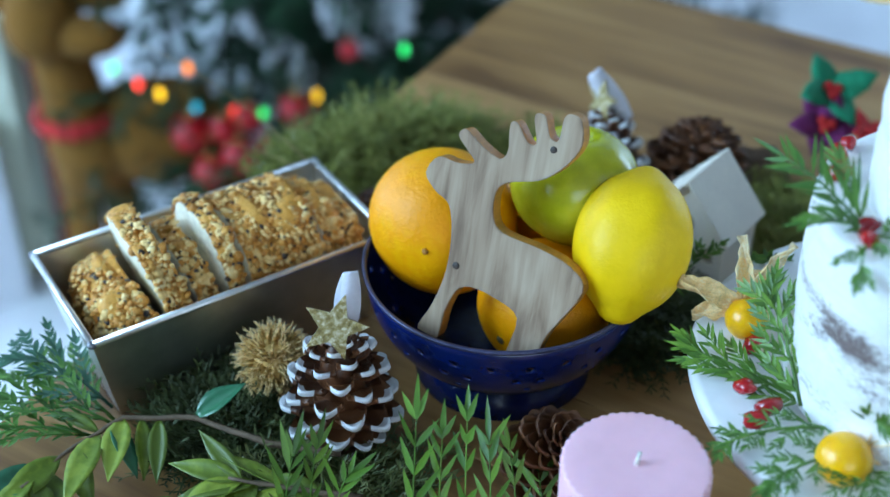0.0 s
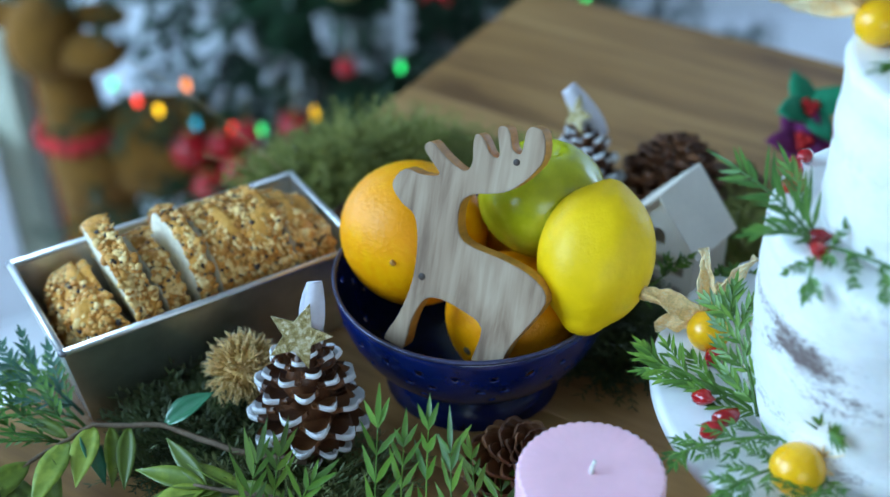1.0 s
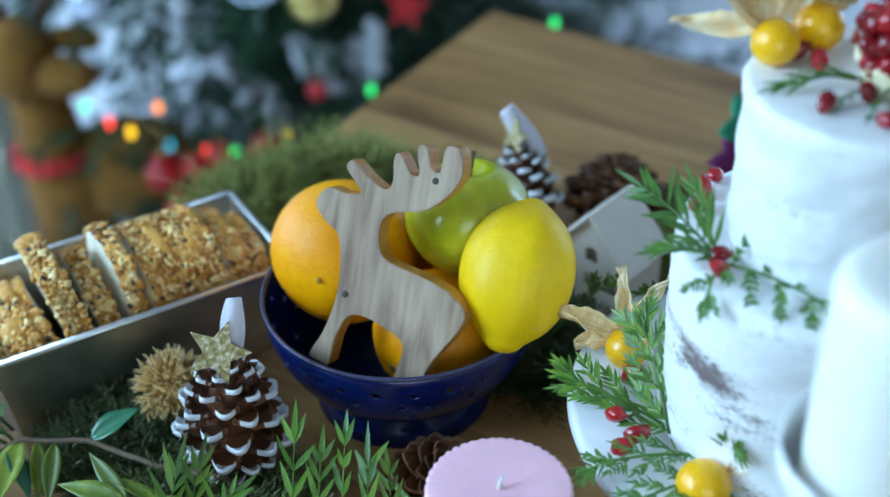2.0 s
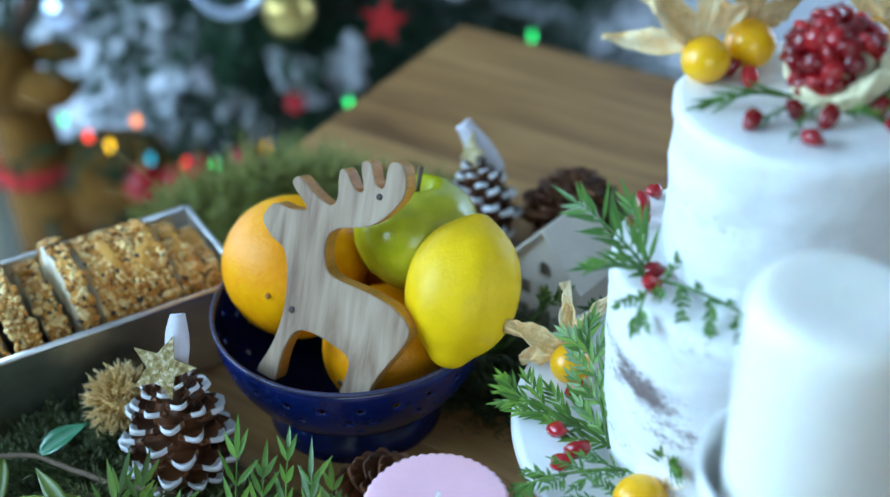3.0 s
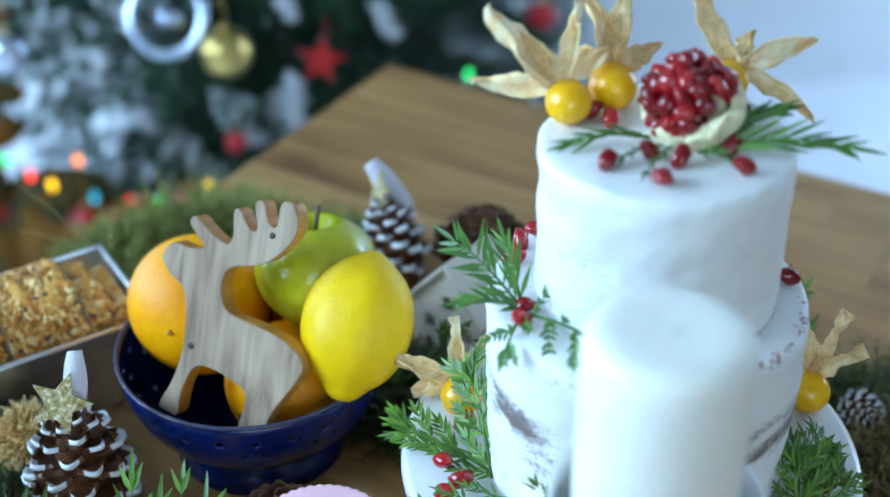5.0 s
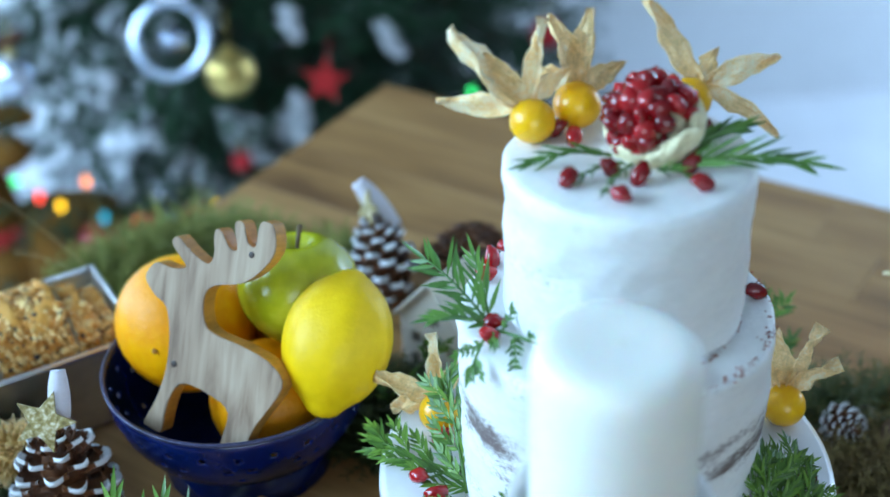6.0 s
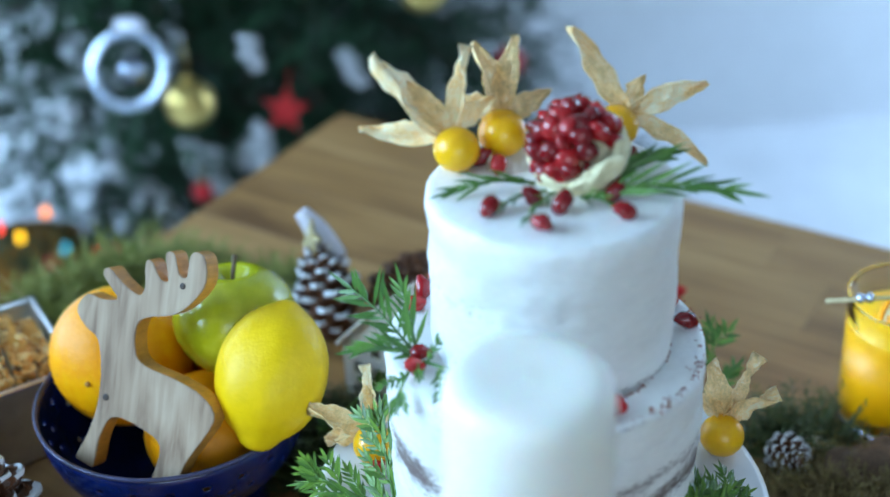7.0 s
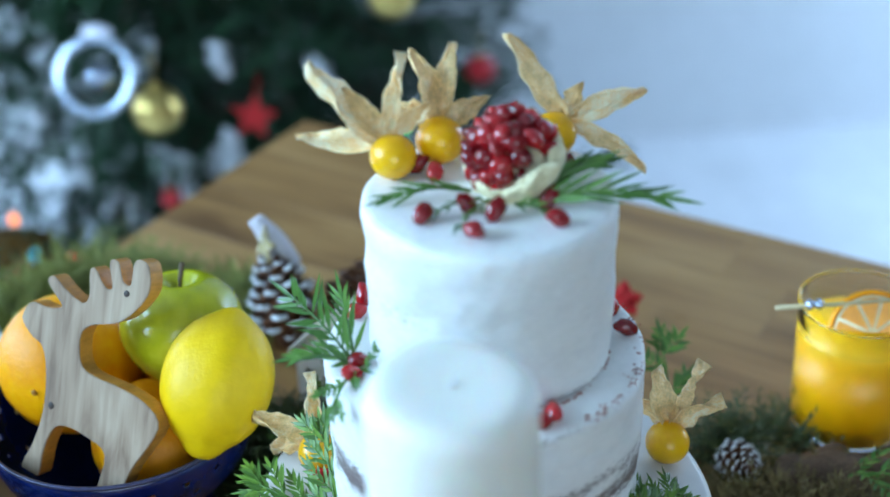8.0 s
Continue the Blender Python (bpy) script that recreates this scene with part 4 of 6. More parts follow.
def toy_moose():
    """A flat sawn toy with rounded legs, neck and antlers."""
    outline = [(-19, 58), (-25, 48), (-18, 39), (-9, 33), (-5, 17), (-5, -4), (-10, -24), (-17, -41), (-5, -44), (-2, -27), (3, -14), (11, -10),
               (26, -13), (40, -21), (37, -44), (52, -41), (59, -25), (74, 2), (65, 14), (47, 20), (25, 24), (18, 31), (17, 45), (23, 52),
               (41, 57), (53, 67), (60, 79), (58, 92), (52, 95), (48, 92), (47, 80), (42, 81), (38, 91), (33, 92), (32, 88), (35, 76),
               (30, 76), (24, 84), (20, 85), (19, 80), (20, 69), (16, 64), (5, 69), (-5, 76), (-9, 72), (-3, 65), (2, 59), (-8, 57)]
    keep = {(-17, -41), (-5, -44), (37, -44), (52, -41)}
    n = len(outline)
    pts = []
    for i in range(n):
        p0, p1, p2, p3 = [Vector(outline[(i + k) % n]) for k in (-1, 0, 1, 2)]
        if outline[i] in keep and outline[(i + 1) % n] in keep:
            pts.append(p1)
            continue
        for q in range(4):
            t = q / 4
            pts.append(0.5 * ((2 * p1) + (p2 - p0) * t + (2 * p0 - 5 * p1 + 4 * p2 - p3) * t * t + (3 * p1 - p0 - 3 * p2 + p3) * t ** 3))
    bm = bmesh.new()
    vs = [bm.verts.new((p.x / 1000, p.y / 1000, 0)) for p in pts]
    es = [bm.edges.new((vs[i], vs[(i + 1) % len(vs)])) for i in range(len(vs))]
    fill = bmesh.ops.triangle_fill(bm, edges=es, use_beauty=True, use_dissolve=False)
    faces = [f for f in fill["geom"] if isinstance(f, bmesh.types.BMFace)]
    ex = bmesh.ops.extrude_face_region(bm, geom=faces)
    top = [v for v in ex["geom"] if isinstance(v, bmesh.types.BMVert)]
    bmesh.ops.translate(bm, verts=top, vec=(0, 0, -0.0125))
    bmesh.ops.recalc_face_normals(bm, faces=bm.faces)
    sharp = [e for e in bm.edges if len(e.link_faces) == 2 and e.link_faces[0].normal.angle(e.link_faces[1].normal, 0) > 1.2]
    for f in bm.faces:
        f.material_index = 0 if abs(f.normal.z) > 0.7 else 1
    bmesh.ops.bevel(bm, geom=sharp, offset=0.0005, segments=2, affect="EDGES")
    u, v = Vector((0.8779, -0.4785, 0.02)), Vector((0.1822, 0.3724, 0.9100))
    w = u.cross(v)
    m = Matrix(((u.x, v.x, w.x, -0.001), (u.y, v.y, w.y, -0.004), (u.z, v.z, w.z, 0.103), (0, 0, 0, 1)))
    th = thing("toy_moose", m, "flat sawn wooden toy moose leaning on the fruit", "toy")
    part("body", bm, [M["toy"], M["toy_edge"]], th, smooth=False)
    for name, x, y, r in (("eye", 0.0452, 0.0745, 0.0019), ("knot", 0.0006, 0.0002, 0.0021)):
        b2 = lathe([(0, 0.0004), (r * 0.8, 0.0004), (r, 0.0002), (r, -0.001), (0, -0.001)], 16)
        part(name, b2, M["seed_dark"], th, "dark drilled eye hole" if name == "eye" else "dark wood knot").location = (x, y, 0.0)


toy_moose()


# ---------------------------------------------------------------- cake stand, cake and its garnish
STAND = Vector((0.242, -0.090, 0))
PLATE_Z = 0.079


def cake_stand():
    th = thing("cake_stand", Matrix.Translation(STAND), "white footed cake stand carrying the cake", "cake stand")
    part("plate", lathe([(0, PLATE_Z - 0.014), (0.118, PLATE_Z - 0.014), (0.1235, PLATE_Z - 0.012), (0.126, PLATE_Z - 0.006), (0.1245, PLATE_Z - 0.001), (0.121, PLATE_Z), (0, PLATE_Z)], 96), M["marble"], th)
    part("foot", lathe([(0, 0), (0.060, 0), (0.060, 0.006), (0.030, 0.016), (0.020, 0.032), (0.024, PLATE_Z - 0.016), (0.045, PLATE_Z - 0.0142), (0, PLATE_Z - 0.0142)], 64), M["marble"], th)


cake_stand()
TIER_Z, TOP_Z = 0.192, 0.278


def cake():
    th = thing("cake", Matrix.Translation((0.242, -0.100, PLATE_Z)), "two-tier white frosted cake with brown sponge showing through", "cake")

    def tier(name, r, z0, z1, mat, cx, cy, lean, seed):
        prof = [(0, z0), (r * 0.93, z0)]
        for i in range(1, 30):
            t = i / 30
            prof.append((r * (0.988 + 0.012 * t), z0 + (z1 - z0 - 0.004) * t))
        prof += [(r * 0.995, z1 - 0.003), (r * 0.975, z1 - 0.0008), (r * 0.93, z1), (r * 0.7, z1 + 0.0004), (r * 0.35, z1 + 0.0002), (0, z1)]

        def wob(a, rr, z):
            p = Vector((math.cos(a) * 2.1, math.sin(a) * 2.1, z * 70 + seed))
            step = 0.0010 * noise.noise(Vector((math.cos(a) * 0.8, math.sin(a) * 0.8, z * 38 + seed)))
            return (0.0015 * noise.noise(p) + step + 0.0006 * noise.noise(p * 4)) * (rr / r)
        ob = part(name, lathe(prof, 160, wob), mat, th)
        ob.location = (cx, cy, 0)
        ob.rotation_euler = (0, lean, 0)
        return ob

    tier("lower_tier", 0.0800, 0.0, TIER_Z - PLATE_Z, M["frost_low"], 0, 0, 0, 2.0)
    up = tier("upper_tier", 0.0600, 0.0, TOP_Z - TIER_Z, M["frost_top"], 0.0035, -0.001, 0.0, 9.0)
    up.location.z = TIER_Z - PLATE_Z


cake()


def cake_crumbs():
    """Brown sponge crumbs along the rim of the lower tier and at the foot of the upper one."""
    rng = random.Random(77)
    g = Geo()
    for k in range(120):
        rim = k % 3 != 0
        a = radians(rng.gauss(rng.choice((-52, -30, 2)), 8) if rim else rng.gauss(rng.choice((-58, -22)), 7))
        r = 0.0778 + rng.gauss(0, 0.0013) if rim else 0.0615 + abs(rng.gauss(0, 0.0008))
        c = Vector((0.242 + r * math.cos(a), -0.100 + r * math.sin(a), TIER_Z + (0.0 if rim else 0.0006)))
        bm = blob(rng.uniform(0.0003, 0.0007), 1, (1.4, 1.0, 0.5), 0.4, 9, k)
        bm.verts.index_update()
        g.add([v.co + c for v in bm.verts], [[v.index for v in f.verts] for f in bm.faces])
        bm.free()
    tagged(g.part("cake_crumb", M["crumb_brown"]), "brown sponge crumbs along the frosted cake rim", "crumbs", kind="stuff")


cake_crumbs()


def husk_petal(geo, d, up, length, width, curl, rng):
    """One papery lobe: a cupped, pointed, veined blade that curls back at the tip."""
    s = d.cross(up).normalized()
    n = s.cross(d).normalized()
    rows, cols = 22, 13
    ph, twist, sway = rng.uniform(0, 6), rng.uniform(-1.3, 1.3), rng.uniform(-0.22, 0.22)
    vs, fs = [], []
    for i in range(rows):
        t = i / (rows - 1)
        w = width * (0.16 + 0.84 * math.sin(math.pi * min(1, 0.04 + 0.98 * t) ** 0.95) ** 0.9) * (1 - 0.25 * t)
        if i == rows - 1:
            w = width * 0.05
        c = d * (length * t * (1 - 0.08 * t)) + n * (length * curl * t * t * 0.6) + s * (length * sway * t * t)
        tw = twist * t
        s2, n2 = s * math.cos(tw) + n * math.sin(tw), n * math.cos(tw) - s * math.sin(tw)
        for j in range(cols):
            q = 2 * j / (cols - 1) - 1
            rip = 0.0016 * math.sin(7 * t + q * 3 + ph) + 0.0007 * math.sin(13 * q + 2 * t + ph) + 0.0022 * noise.noise(Vector((q * 1.6 + ph, t * 5, ph))) + 0.0009 * noise.noise(Vector((q * 5 + ph, t * 15, ph)))
            ragged = 1 + 0.30 * noise.noise(Vector((t * 6, math.copysign(1, q) * 3, ph))) + 0.12 * noise.noise(Vector((t * 21, math.copysign(1, q) * 3, ph)))
            vs.append(c + s2 * (w * q / 2 * ragged) + n2 * (-0.22 * width * (1 - q * q) + rip * (0.5 + t)))
    for i in range(rows - 1):
        for j in range(cols - 1):
            fs.append((i * cols + j, i * cols + j + 1, (i + 1) * cols + j + 1, (i + 1) * cols + j))
    geo.add(vs, fs)


def physalis(at, r, petals, seed, label="orange physalis berry with an opened papery husk"):
    """petals: directions of the husk's lobes with their length and width."""
    rng = random.Random(seed)
    th = thing("physalis", Matrix.Translation(at), label, "physalis", "physalis on the cake")
    part("berry", lathe(ball_profile(r, 20, 0.0004, 0.96), 32), M["physalis"], th)
    mean = Vector((0, 0, 0))
    for d, L, w in petals:
        mean += Vector(d).normalized()
    root = mean.normalized() * r * 0.72
    for d, L, w in petals:
        g = Geo()
        d = Vector(d).normalized()
        ref = Vector((0.25, -0.9, 0.35))
        husk_petal(g, d, ref, L, w, rng.uniform(-0.35, 0.35), rng)
        ob = g.part("husk_petal", M["husk"], th)
        ob.location = root
        sol = ob.modifiers.new("thickness", "SOLIDIFY")
        sol.thickness = 0.0003
    return th


TZ = TOP_Z + 0.0105
physalis((0.202, -0.079, TZ), 0.0112, [((-1.0, 0.1, 0.02), 0.047, 0.013), ((-0.80, 0.25, 0.66), 0.056, 0.017), ((0.26, 0.3, 0.92), 0.046, 0.010), ((-0.38, 0.35, 0.62), 0.034, 0.013), ((0.72, 0.3, 0.62), 0.030, 0.011)], 3)
physalis((0.2255, -0.067, TZ + 0.001), 0.0120, [((-0.10, 0.30, 0.95), 0.040, 0.014), ((0.12, 0.25, 0.95), 0.041, 0.014), ((0.95, 0.3, 0.20), 0.030, 0.013), ((-0.9, 0.4, 0.15), 0.026, 0.012)], 4)
physalis((0.281, -0.066, TZ), 0.0112, [((-0.46, 0.2, 0.86), 0.058, 0.014), ((0.90, 0.1, 0.34), 0.048, 0.014), ((0.88, -0.1, -0.40), 0.052, 0.011), ((0.3, 0.5, 0.5), 0.024, 0.012)], 6)
PZ = PLATE_Z + 0.011
physalis((0.153, -0.050, PZ), 0.0118, [((-0.95, 0.1, 0.35), 0.040, 0.014), ((0.15, 0.3, 1.0), 0.040, 0.011), ((0.75, 0.25, 0.9), 0.046, 0.012), ((-0.8, 0.1, -0.15), 0.030, 0.014), ((0.5, 0.6, 0.4), 0.028, 0.013)], 8, "orange physalis berry with a pale torn husk beside the colander")
physalis((0.171, -0.157, PZ), 0.0138, [((0.95, 0.1, 0.3), 0.036, 0.014), ((0.9, 0.3, 0.65), 0.042, 0.013), ((0.9, -0.3, 0.05), 0.036, 0.016)], 9, "orange physalis berry with its husk folded back")
physalis((0.349, -0.066, PZ), 0.0125, [((-0.25, 0.2, 1.0), 0.040, 0.016), ((0.55, 0.2, 0.95), 0.046, 0.012), ((0.9, 0.0, 0.35), 0.036, 0.016), ((-0.5, 0.4, 0.6), 0.028, 0.012)], 11, "orange physalis berry with a dry husk on the plate edge")

_bm = bmesh.new()
bmesh.ops.create_icosphere(_bm, subdivisions=2, radius=1)
for _v in _bm.verts:
    k = 1 + 0.28 * noise.noise(_v.co * 1.5)
    _v.co = Vector((_v.co.x * k, _v.co.y * k * 0.80, _v.co.z * k * (1.25 if _v.co.z > 0 else 0.95)))
ARIL = bpy.data.meshes.new("aril")
_bm.to_mesh(ARIL)
_bm.free()
ARIL.materials.append(M["aril"])
ARIL.polygons.foreach_set("use_smooth", [True] * len(ARIL.polygons))


def pomegranate():
    rng = random.Random(12)
    at = Vector((0.2580, -0.096, TOP_Z + 0.0150))
    th = thing("pomegranate", Matrix.Translation(at) @ pose(0, 0, 0, 38, -8, -20) @ Matrix.Scale(0.96, 4), "broken pomegranate piece full of red arils on the cake", "pomegranate")
    bm = bmesh.new()
    bmesh.ops.create_icosphere(bm, subdivisions=4, radius=0.0195)
    for v in bm.verts:
        k = 1 + 0.30 * noise.noise(v.co * 75)
        v.co *= k
        v.co.x = v.co.x * 1.02 + 0.001
        v.co.y -= 0.003
        if v.co.z > 0.004:
            v.co.z = 0.004 + (v.co.z - 0.004) * 0.25
        if v.co.z < -0.012:
            v.co.z = -0.012
    part("pith", bm, M["rind"], th, "pale torn pith and rind")
    for q in range(10):
        a = radians(-170 + 22 * q + rng.uniform(-6, 6))
        b2 = blob(0.0062 if q < 6 else 0.0050, 3, (1.5, 0.6, 1.1), 0.5, 6, q)
        ob = part("pith_flap", b2, M["rind"], th)
        ob.location = (0.0215 * math.cos(a), 0.0205 * math.sin(a), 0.000 + rng.uniform(-0.003, 0.004))
        ob.rotation_euler = (rng.uniform(-0.3, 0.3), rng.uniform(-0.3, 0.3), a + math.pi / 2)
    for q, (fx, fy, fz, tilt) in enumerate(((0.0150, -0.0150, 0.0070, -0.7), (0.0080, -0.0185, 0.0030, -1.1))):
        ob = part("pith_flap", blob(0.0088, 3, (1.25, 0.55, 1.0), 0.6, 6, 30 + q), M["rind"], th)
        ob.location, ob.rotation_euler = (fx, fy, fz), (0.2, 0.3, tilt + math.pi / 2)
    for ring, (rr, z, n) in enumerate(((0.0195, 0.0030, 14), (0.0178, 0.0085, 11), (0.0135, 0.0135, 8), (0.0075, 0.0175, 5), (0.0, 0.0195, 1))):
        for i in range(n):
            a = 2 * math.pi * (i + 0.5 * (ring % 2)) / n + rng.uniform(-0.2, 0.2)
            if ring < 2 and math.sin(a) < -0.30 and math.cos(a) > 0.45:
                continue
            ob = new("aril", ARIL)
            ob.parent = th
            ob.location = (rr * math.cos(a) - 0.002 + rng.uniform(-0.0008, 0.0008), rr * math.sin(a) + 0.002, z + rng.uniform(-0.0012, 0.0012))
            ob.scale = [0.0060 * rng.uniform(0.82, 1.12) for _ in range(3)]
            ob.rotation_euler = (rng.uniform(-0.6, 0.6), rng.uniform(-0.6, 0.6), rng.uniform(0, 6))


pomegranate()


def loose_aril(at, s, seed, label):
    rng = random.Random(seed)
    ob = new("pomegranate_seed", ARIL)
    ob.location = at
    ob.scale = (s * 0.92, s, s * 1.22)
    ob.rotation_euler = (rng.uniform(0.5, 1.4), rng.uniform(-0.5, 0.5), rng.uniform(0, 6))
    return tagged(ob, label, "pomegranate seed", "scattered pomegranate seeds")


for i, (x, y) in enumerate(((0.212, -0.125), (0.233, -0.119), (0.233, -0.142), (0.2445, -0.127), (0.270, -0.119), (0.272, -0.137), (0.221, -0.086), (0.285, -0.087), (0.2134, -0.077))):
    loose_aril((x, y, TOP_Z + 0.0045), 0.0048, i, "red pomegranate seed on the white cake top")
for i, (x, y) in enumerate(((0.3137, -0.102), (0.309, -0.082), (0.2666, -0.164), (0.2603, -0.171), (0.1776, -0.113), (0.1758, -0.1237), (0.1785, -0.069), (0.193, -0.044), (0.184, -0.056))):
    loose_aril((x, y, TIER_Z + 0.0042), 0.0050, 20 + i, "red pomegranate seed on the ledge of the lower tier")
for i, (x, y) in enumerate(((0.1379, -0.100), (0.1365, -0.124), (0.1454, -0.1155), (0.1526, -0.065), (0.347, -0.122), (0.337, -0.136), (0.330, -0.150))):
    loose_aril((x, y, PLATE_Z + (0.0086 if x < 0.15 else 0.0050)), 0.0056, 40 + i, "red pomegranate seed lying on the cake stand")

CAKE_SPRIG = "fresh green cedar sprig garnishing the white cake"
LZ = TIER_Z + 0.004
# ledge of the lower tier
sprig("cedar_sprig", (0.176, -0.113, LZ), (0.149, -0.078, LZ + 0.016), 0.003, CAKE_SPRIG, 0, 0, 0, 0.029, 0.0025, 10, M["leaf"], 21, up=(-0.1, -0.75, 0.6), angle=40)
sprig("cedar_sprig", (0.177, -0.110, LZ), (0.173, -0.082, LZ + 0.016), 0.002, CAKE_SPRIG, 0, 0, 0, 0.028, 0.0022, 6, M["leaf"], 25, up=(-0.1, -0.75, 0.6), angle=22)
sprig("cedar_sprig", (0.176, -0.115, LZ), (0.150, -0.113, LZ + 0.005), 0.003, CAKE_SPRIG, 0, 0, 0, 0.018, 0.0026, 7, M["leaf"], 22, up=(-0.1, -0.4, 0.9), angle=22)
sprig("cedar_sprig", (0.178, -0.119, LZ), (0.222, -0.166, LZ + 0.001), 0.004, CAKE_SPRIG, 7, 0.026, 0, 0.0070, 0.0020, 7, M["leaf"], 23, up=(-0.2, -0.6, 0.75), frond_angle=66)
sprig("cedar_sprig", (0.176, -0.120, LZ), (0.163, -0.146, LZ - 0.008), 0.003, CAKE_SPRIG, 3, 0.016, 0, 0.0075, 0.0019, 5, M["leaf"], 24, up=(-0.4, -0.7, 0.5), frond_angle=40)
# top of the cake
UZ = TOP_Z + 0.003
sprig("cedar_sprig", (0.236, -0.104, UZ), (0.200, -0.108, UZ + 0.002), 0.003, CAKE_SPRIG, 0, 0, 0, 0.020, 0.0020, 7, M["leaf"], 31, up=(0, -0.6, 0.8), angle=15)
sprig("cedar_sprig", (0.240, -0.112, UZ), (0.216, -0.126, UZ + 0.001), 0.002, CAKE_SPRIG, 0, 0, 0, 0.012, 0.0015, 6, M["leaf"], 32, up=(0, -0.3, 0.9), angle=24)
sprig("cedar_sprig", (0.244, -0.114, UZ), (0.228, -0.136, UZ + 0.001), 0.002, CAKE_SPRIG, 0, 0, 0, 0.010, 0.0014, 5, M["leaf"], 35, up=(0, -0.3, 0.9), angle=24)
sprig("cedar_sprig", (0.262, -0.118, UZ), (0.318, -0.128, UZ + 0.004), 0.004, CAKE_SPRIG, 0, 0, 0, 0.030, 0.0024, 9, M["leaf"], 33, up=(0.1, -0.75, 0.6), angle=17)
sprig("cedar_sprig", (0.266, -0.112, UZ), (0.292, -0.104, UZ + 0.010), 0.003, CAKE_SPRIG, 0, 0, 0, 0.026, 0.0028, 6, M["leaf"], 34, up=(0.0, -0.8, 0.5), angle=13)
sprig("cedar_sprig", (0.255, -0.120, UZ), (0.268, -0.132, UZ + 0.001), 0.002, CAKE_SPRIG, 0, 0, 0, 0.010, 0.0016, 5, M["leaf"], 36, up=(0, -0.3, 0.9), angle=24)
# cake stand
SZ = PLATE_Z + 0.006
sprig("cedar_sprig", (0.170, -0.114, SZ - 0.002), (0.114, -0.068, SZ + 0.004), 0.003, CAKE_SPRIG, 8, 0.026, 0, 0.015, 0.0022, 6, M["leaf_front"], 41, up=(-0.1, -0.35, 0.95), frond_angle=26, angle=26)
sprig("cedar_sprig", (0.163, -0.116, SZ + 0.002), (0.156, -0.062, SZ + 0.036), 0.006, CAKE_SPRIG, 8, 0.024, 0, 0.015, 0.0024, 6, M["leaf_front"], 42, up=(-0.5, -0.6, 0.6), frond_angle=32, angle=28)
sprig("cedar_sprig", (0.178, -0.132, SZ), (0.112, -0.138, SZ), 0.006, CAKE_SPRIG, 7, 0.020, 0, 0.011, 0.0018, 6, M["leaf"], 43, frond_angle=35)
sprig("cedar_sprig", (0.174, -0.150, SZ), (0.128, -0.168, SZ), 0.006, CAKE_SPRIG, 7, 0.020, 0, 0.011, 0.0018, 6, M["leaf"], 44, frond_angle=40)
sprig("cedar_sprig", (0.185, -0.160, SZ), (0.165, -0.190, SZ), 0.006, CAKE_SPRIG, 7, 0.020, 0, 0.011, 0.0018, 6, M["leaf"], 45, frond_angle=40)
sprig("cedar_sprig", (0.180, -0.135, SZ), (0.186, -0.160, SZ + 0.030), 0.004, CAKE_SPRIG, 4, 0.016, 0, 0.011, 0.0018, 6, M["leaf"], 46, up=(-0.6, -0.7, 0.2), frond_angle=30)
for q, (bx, by, tx, ty, tz) in enumerate(((0.320, -0.160, 0.326, -0.112, 0.012), (0.326, -0.150, 0.344, -0.108, 0.008), (0.316, -0.168, 0.322, -0.130, 0.024), (0.310, -0.172, 0.314, -0.140, 0.030), (0.326, -0.160, 0.346, -0.134, 0.004))):
    sprig("cedar_sprig", (bx, by, SZ), (tx, ty, SZ + tz), 0.008, CAKE_SPRIG, 6, 0.020, 0, 0.013, 0.0017, 6, M["leaf_front"], 50 + q, up=(0.2, -0.7, 0.6), frond_angle=34, angle=28)


# ---------------------------------------------------------------- candles
def pink_candle():
    th = thing("pillar_candle", Matrix.Translation((0.072, -0.148, 0)), "short pink pillar candle with a scalloped edge", "candle", "candles")
    r, h, n = 0.0362, 0.088, 44
    prof = [(0, 0), (r, 0)] + [(r, h * k / 8) for k in range(1, 8)] + [(r, h - 0.0015), (r * 0.985, h - 0.0003), (r * 0.95, h), (r * 0.6, h), (0.006, h - 0.0004), (0, h - 0.0004)]
    part("wax", lathe(prof, n * 6, lambda a, rr, z: 0.0012 * (abs(math.cos(n * a / 2)) - 0.6) * (1 if rr > r * 0.97 else 0)), M["pink"], th)
    g = Geo()
    tube(g, [(0, 0, h - 0.002), (0.0004, 0, h + 0.003), (0.0015, 0.001, h + 0.0065)], 0.0013, 0.0011, 8)
    g.part("wick", M["wick"], th, "short white unlit wick")


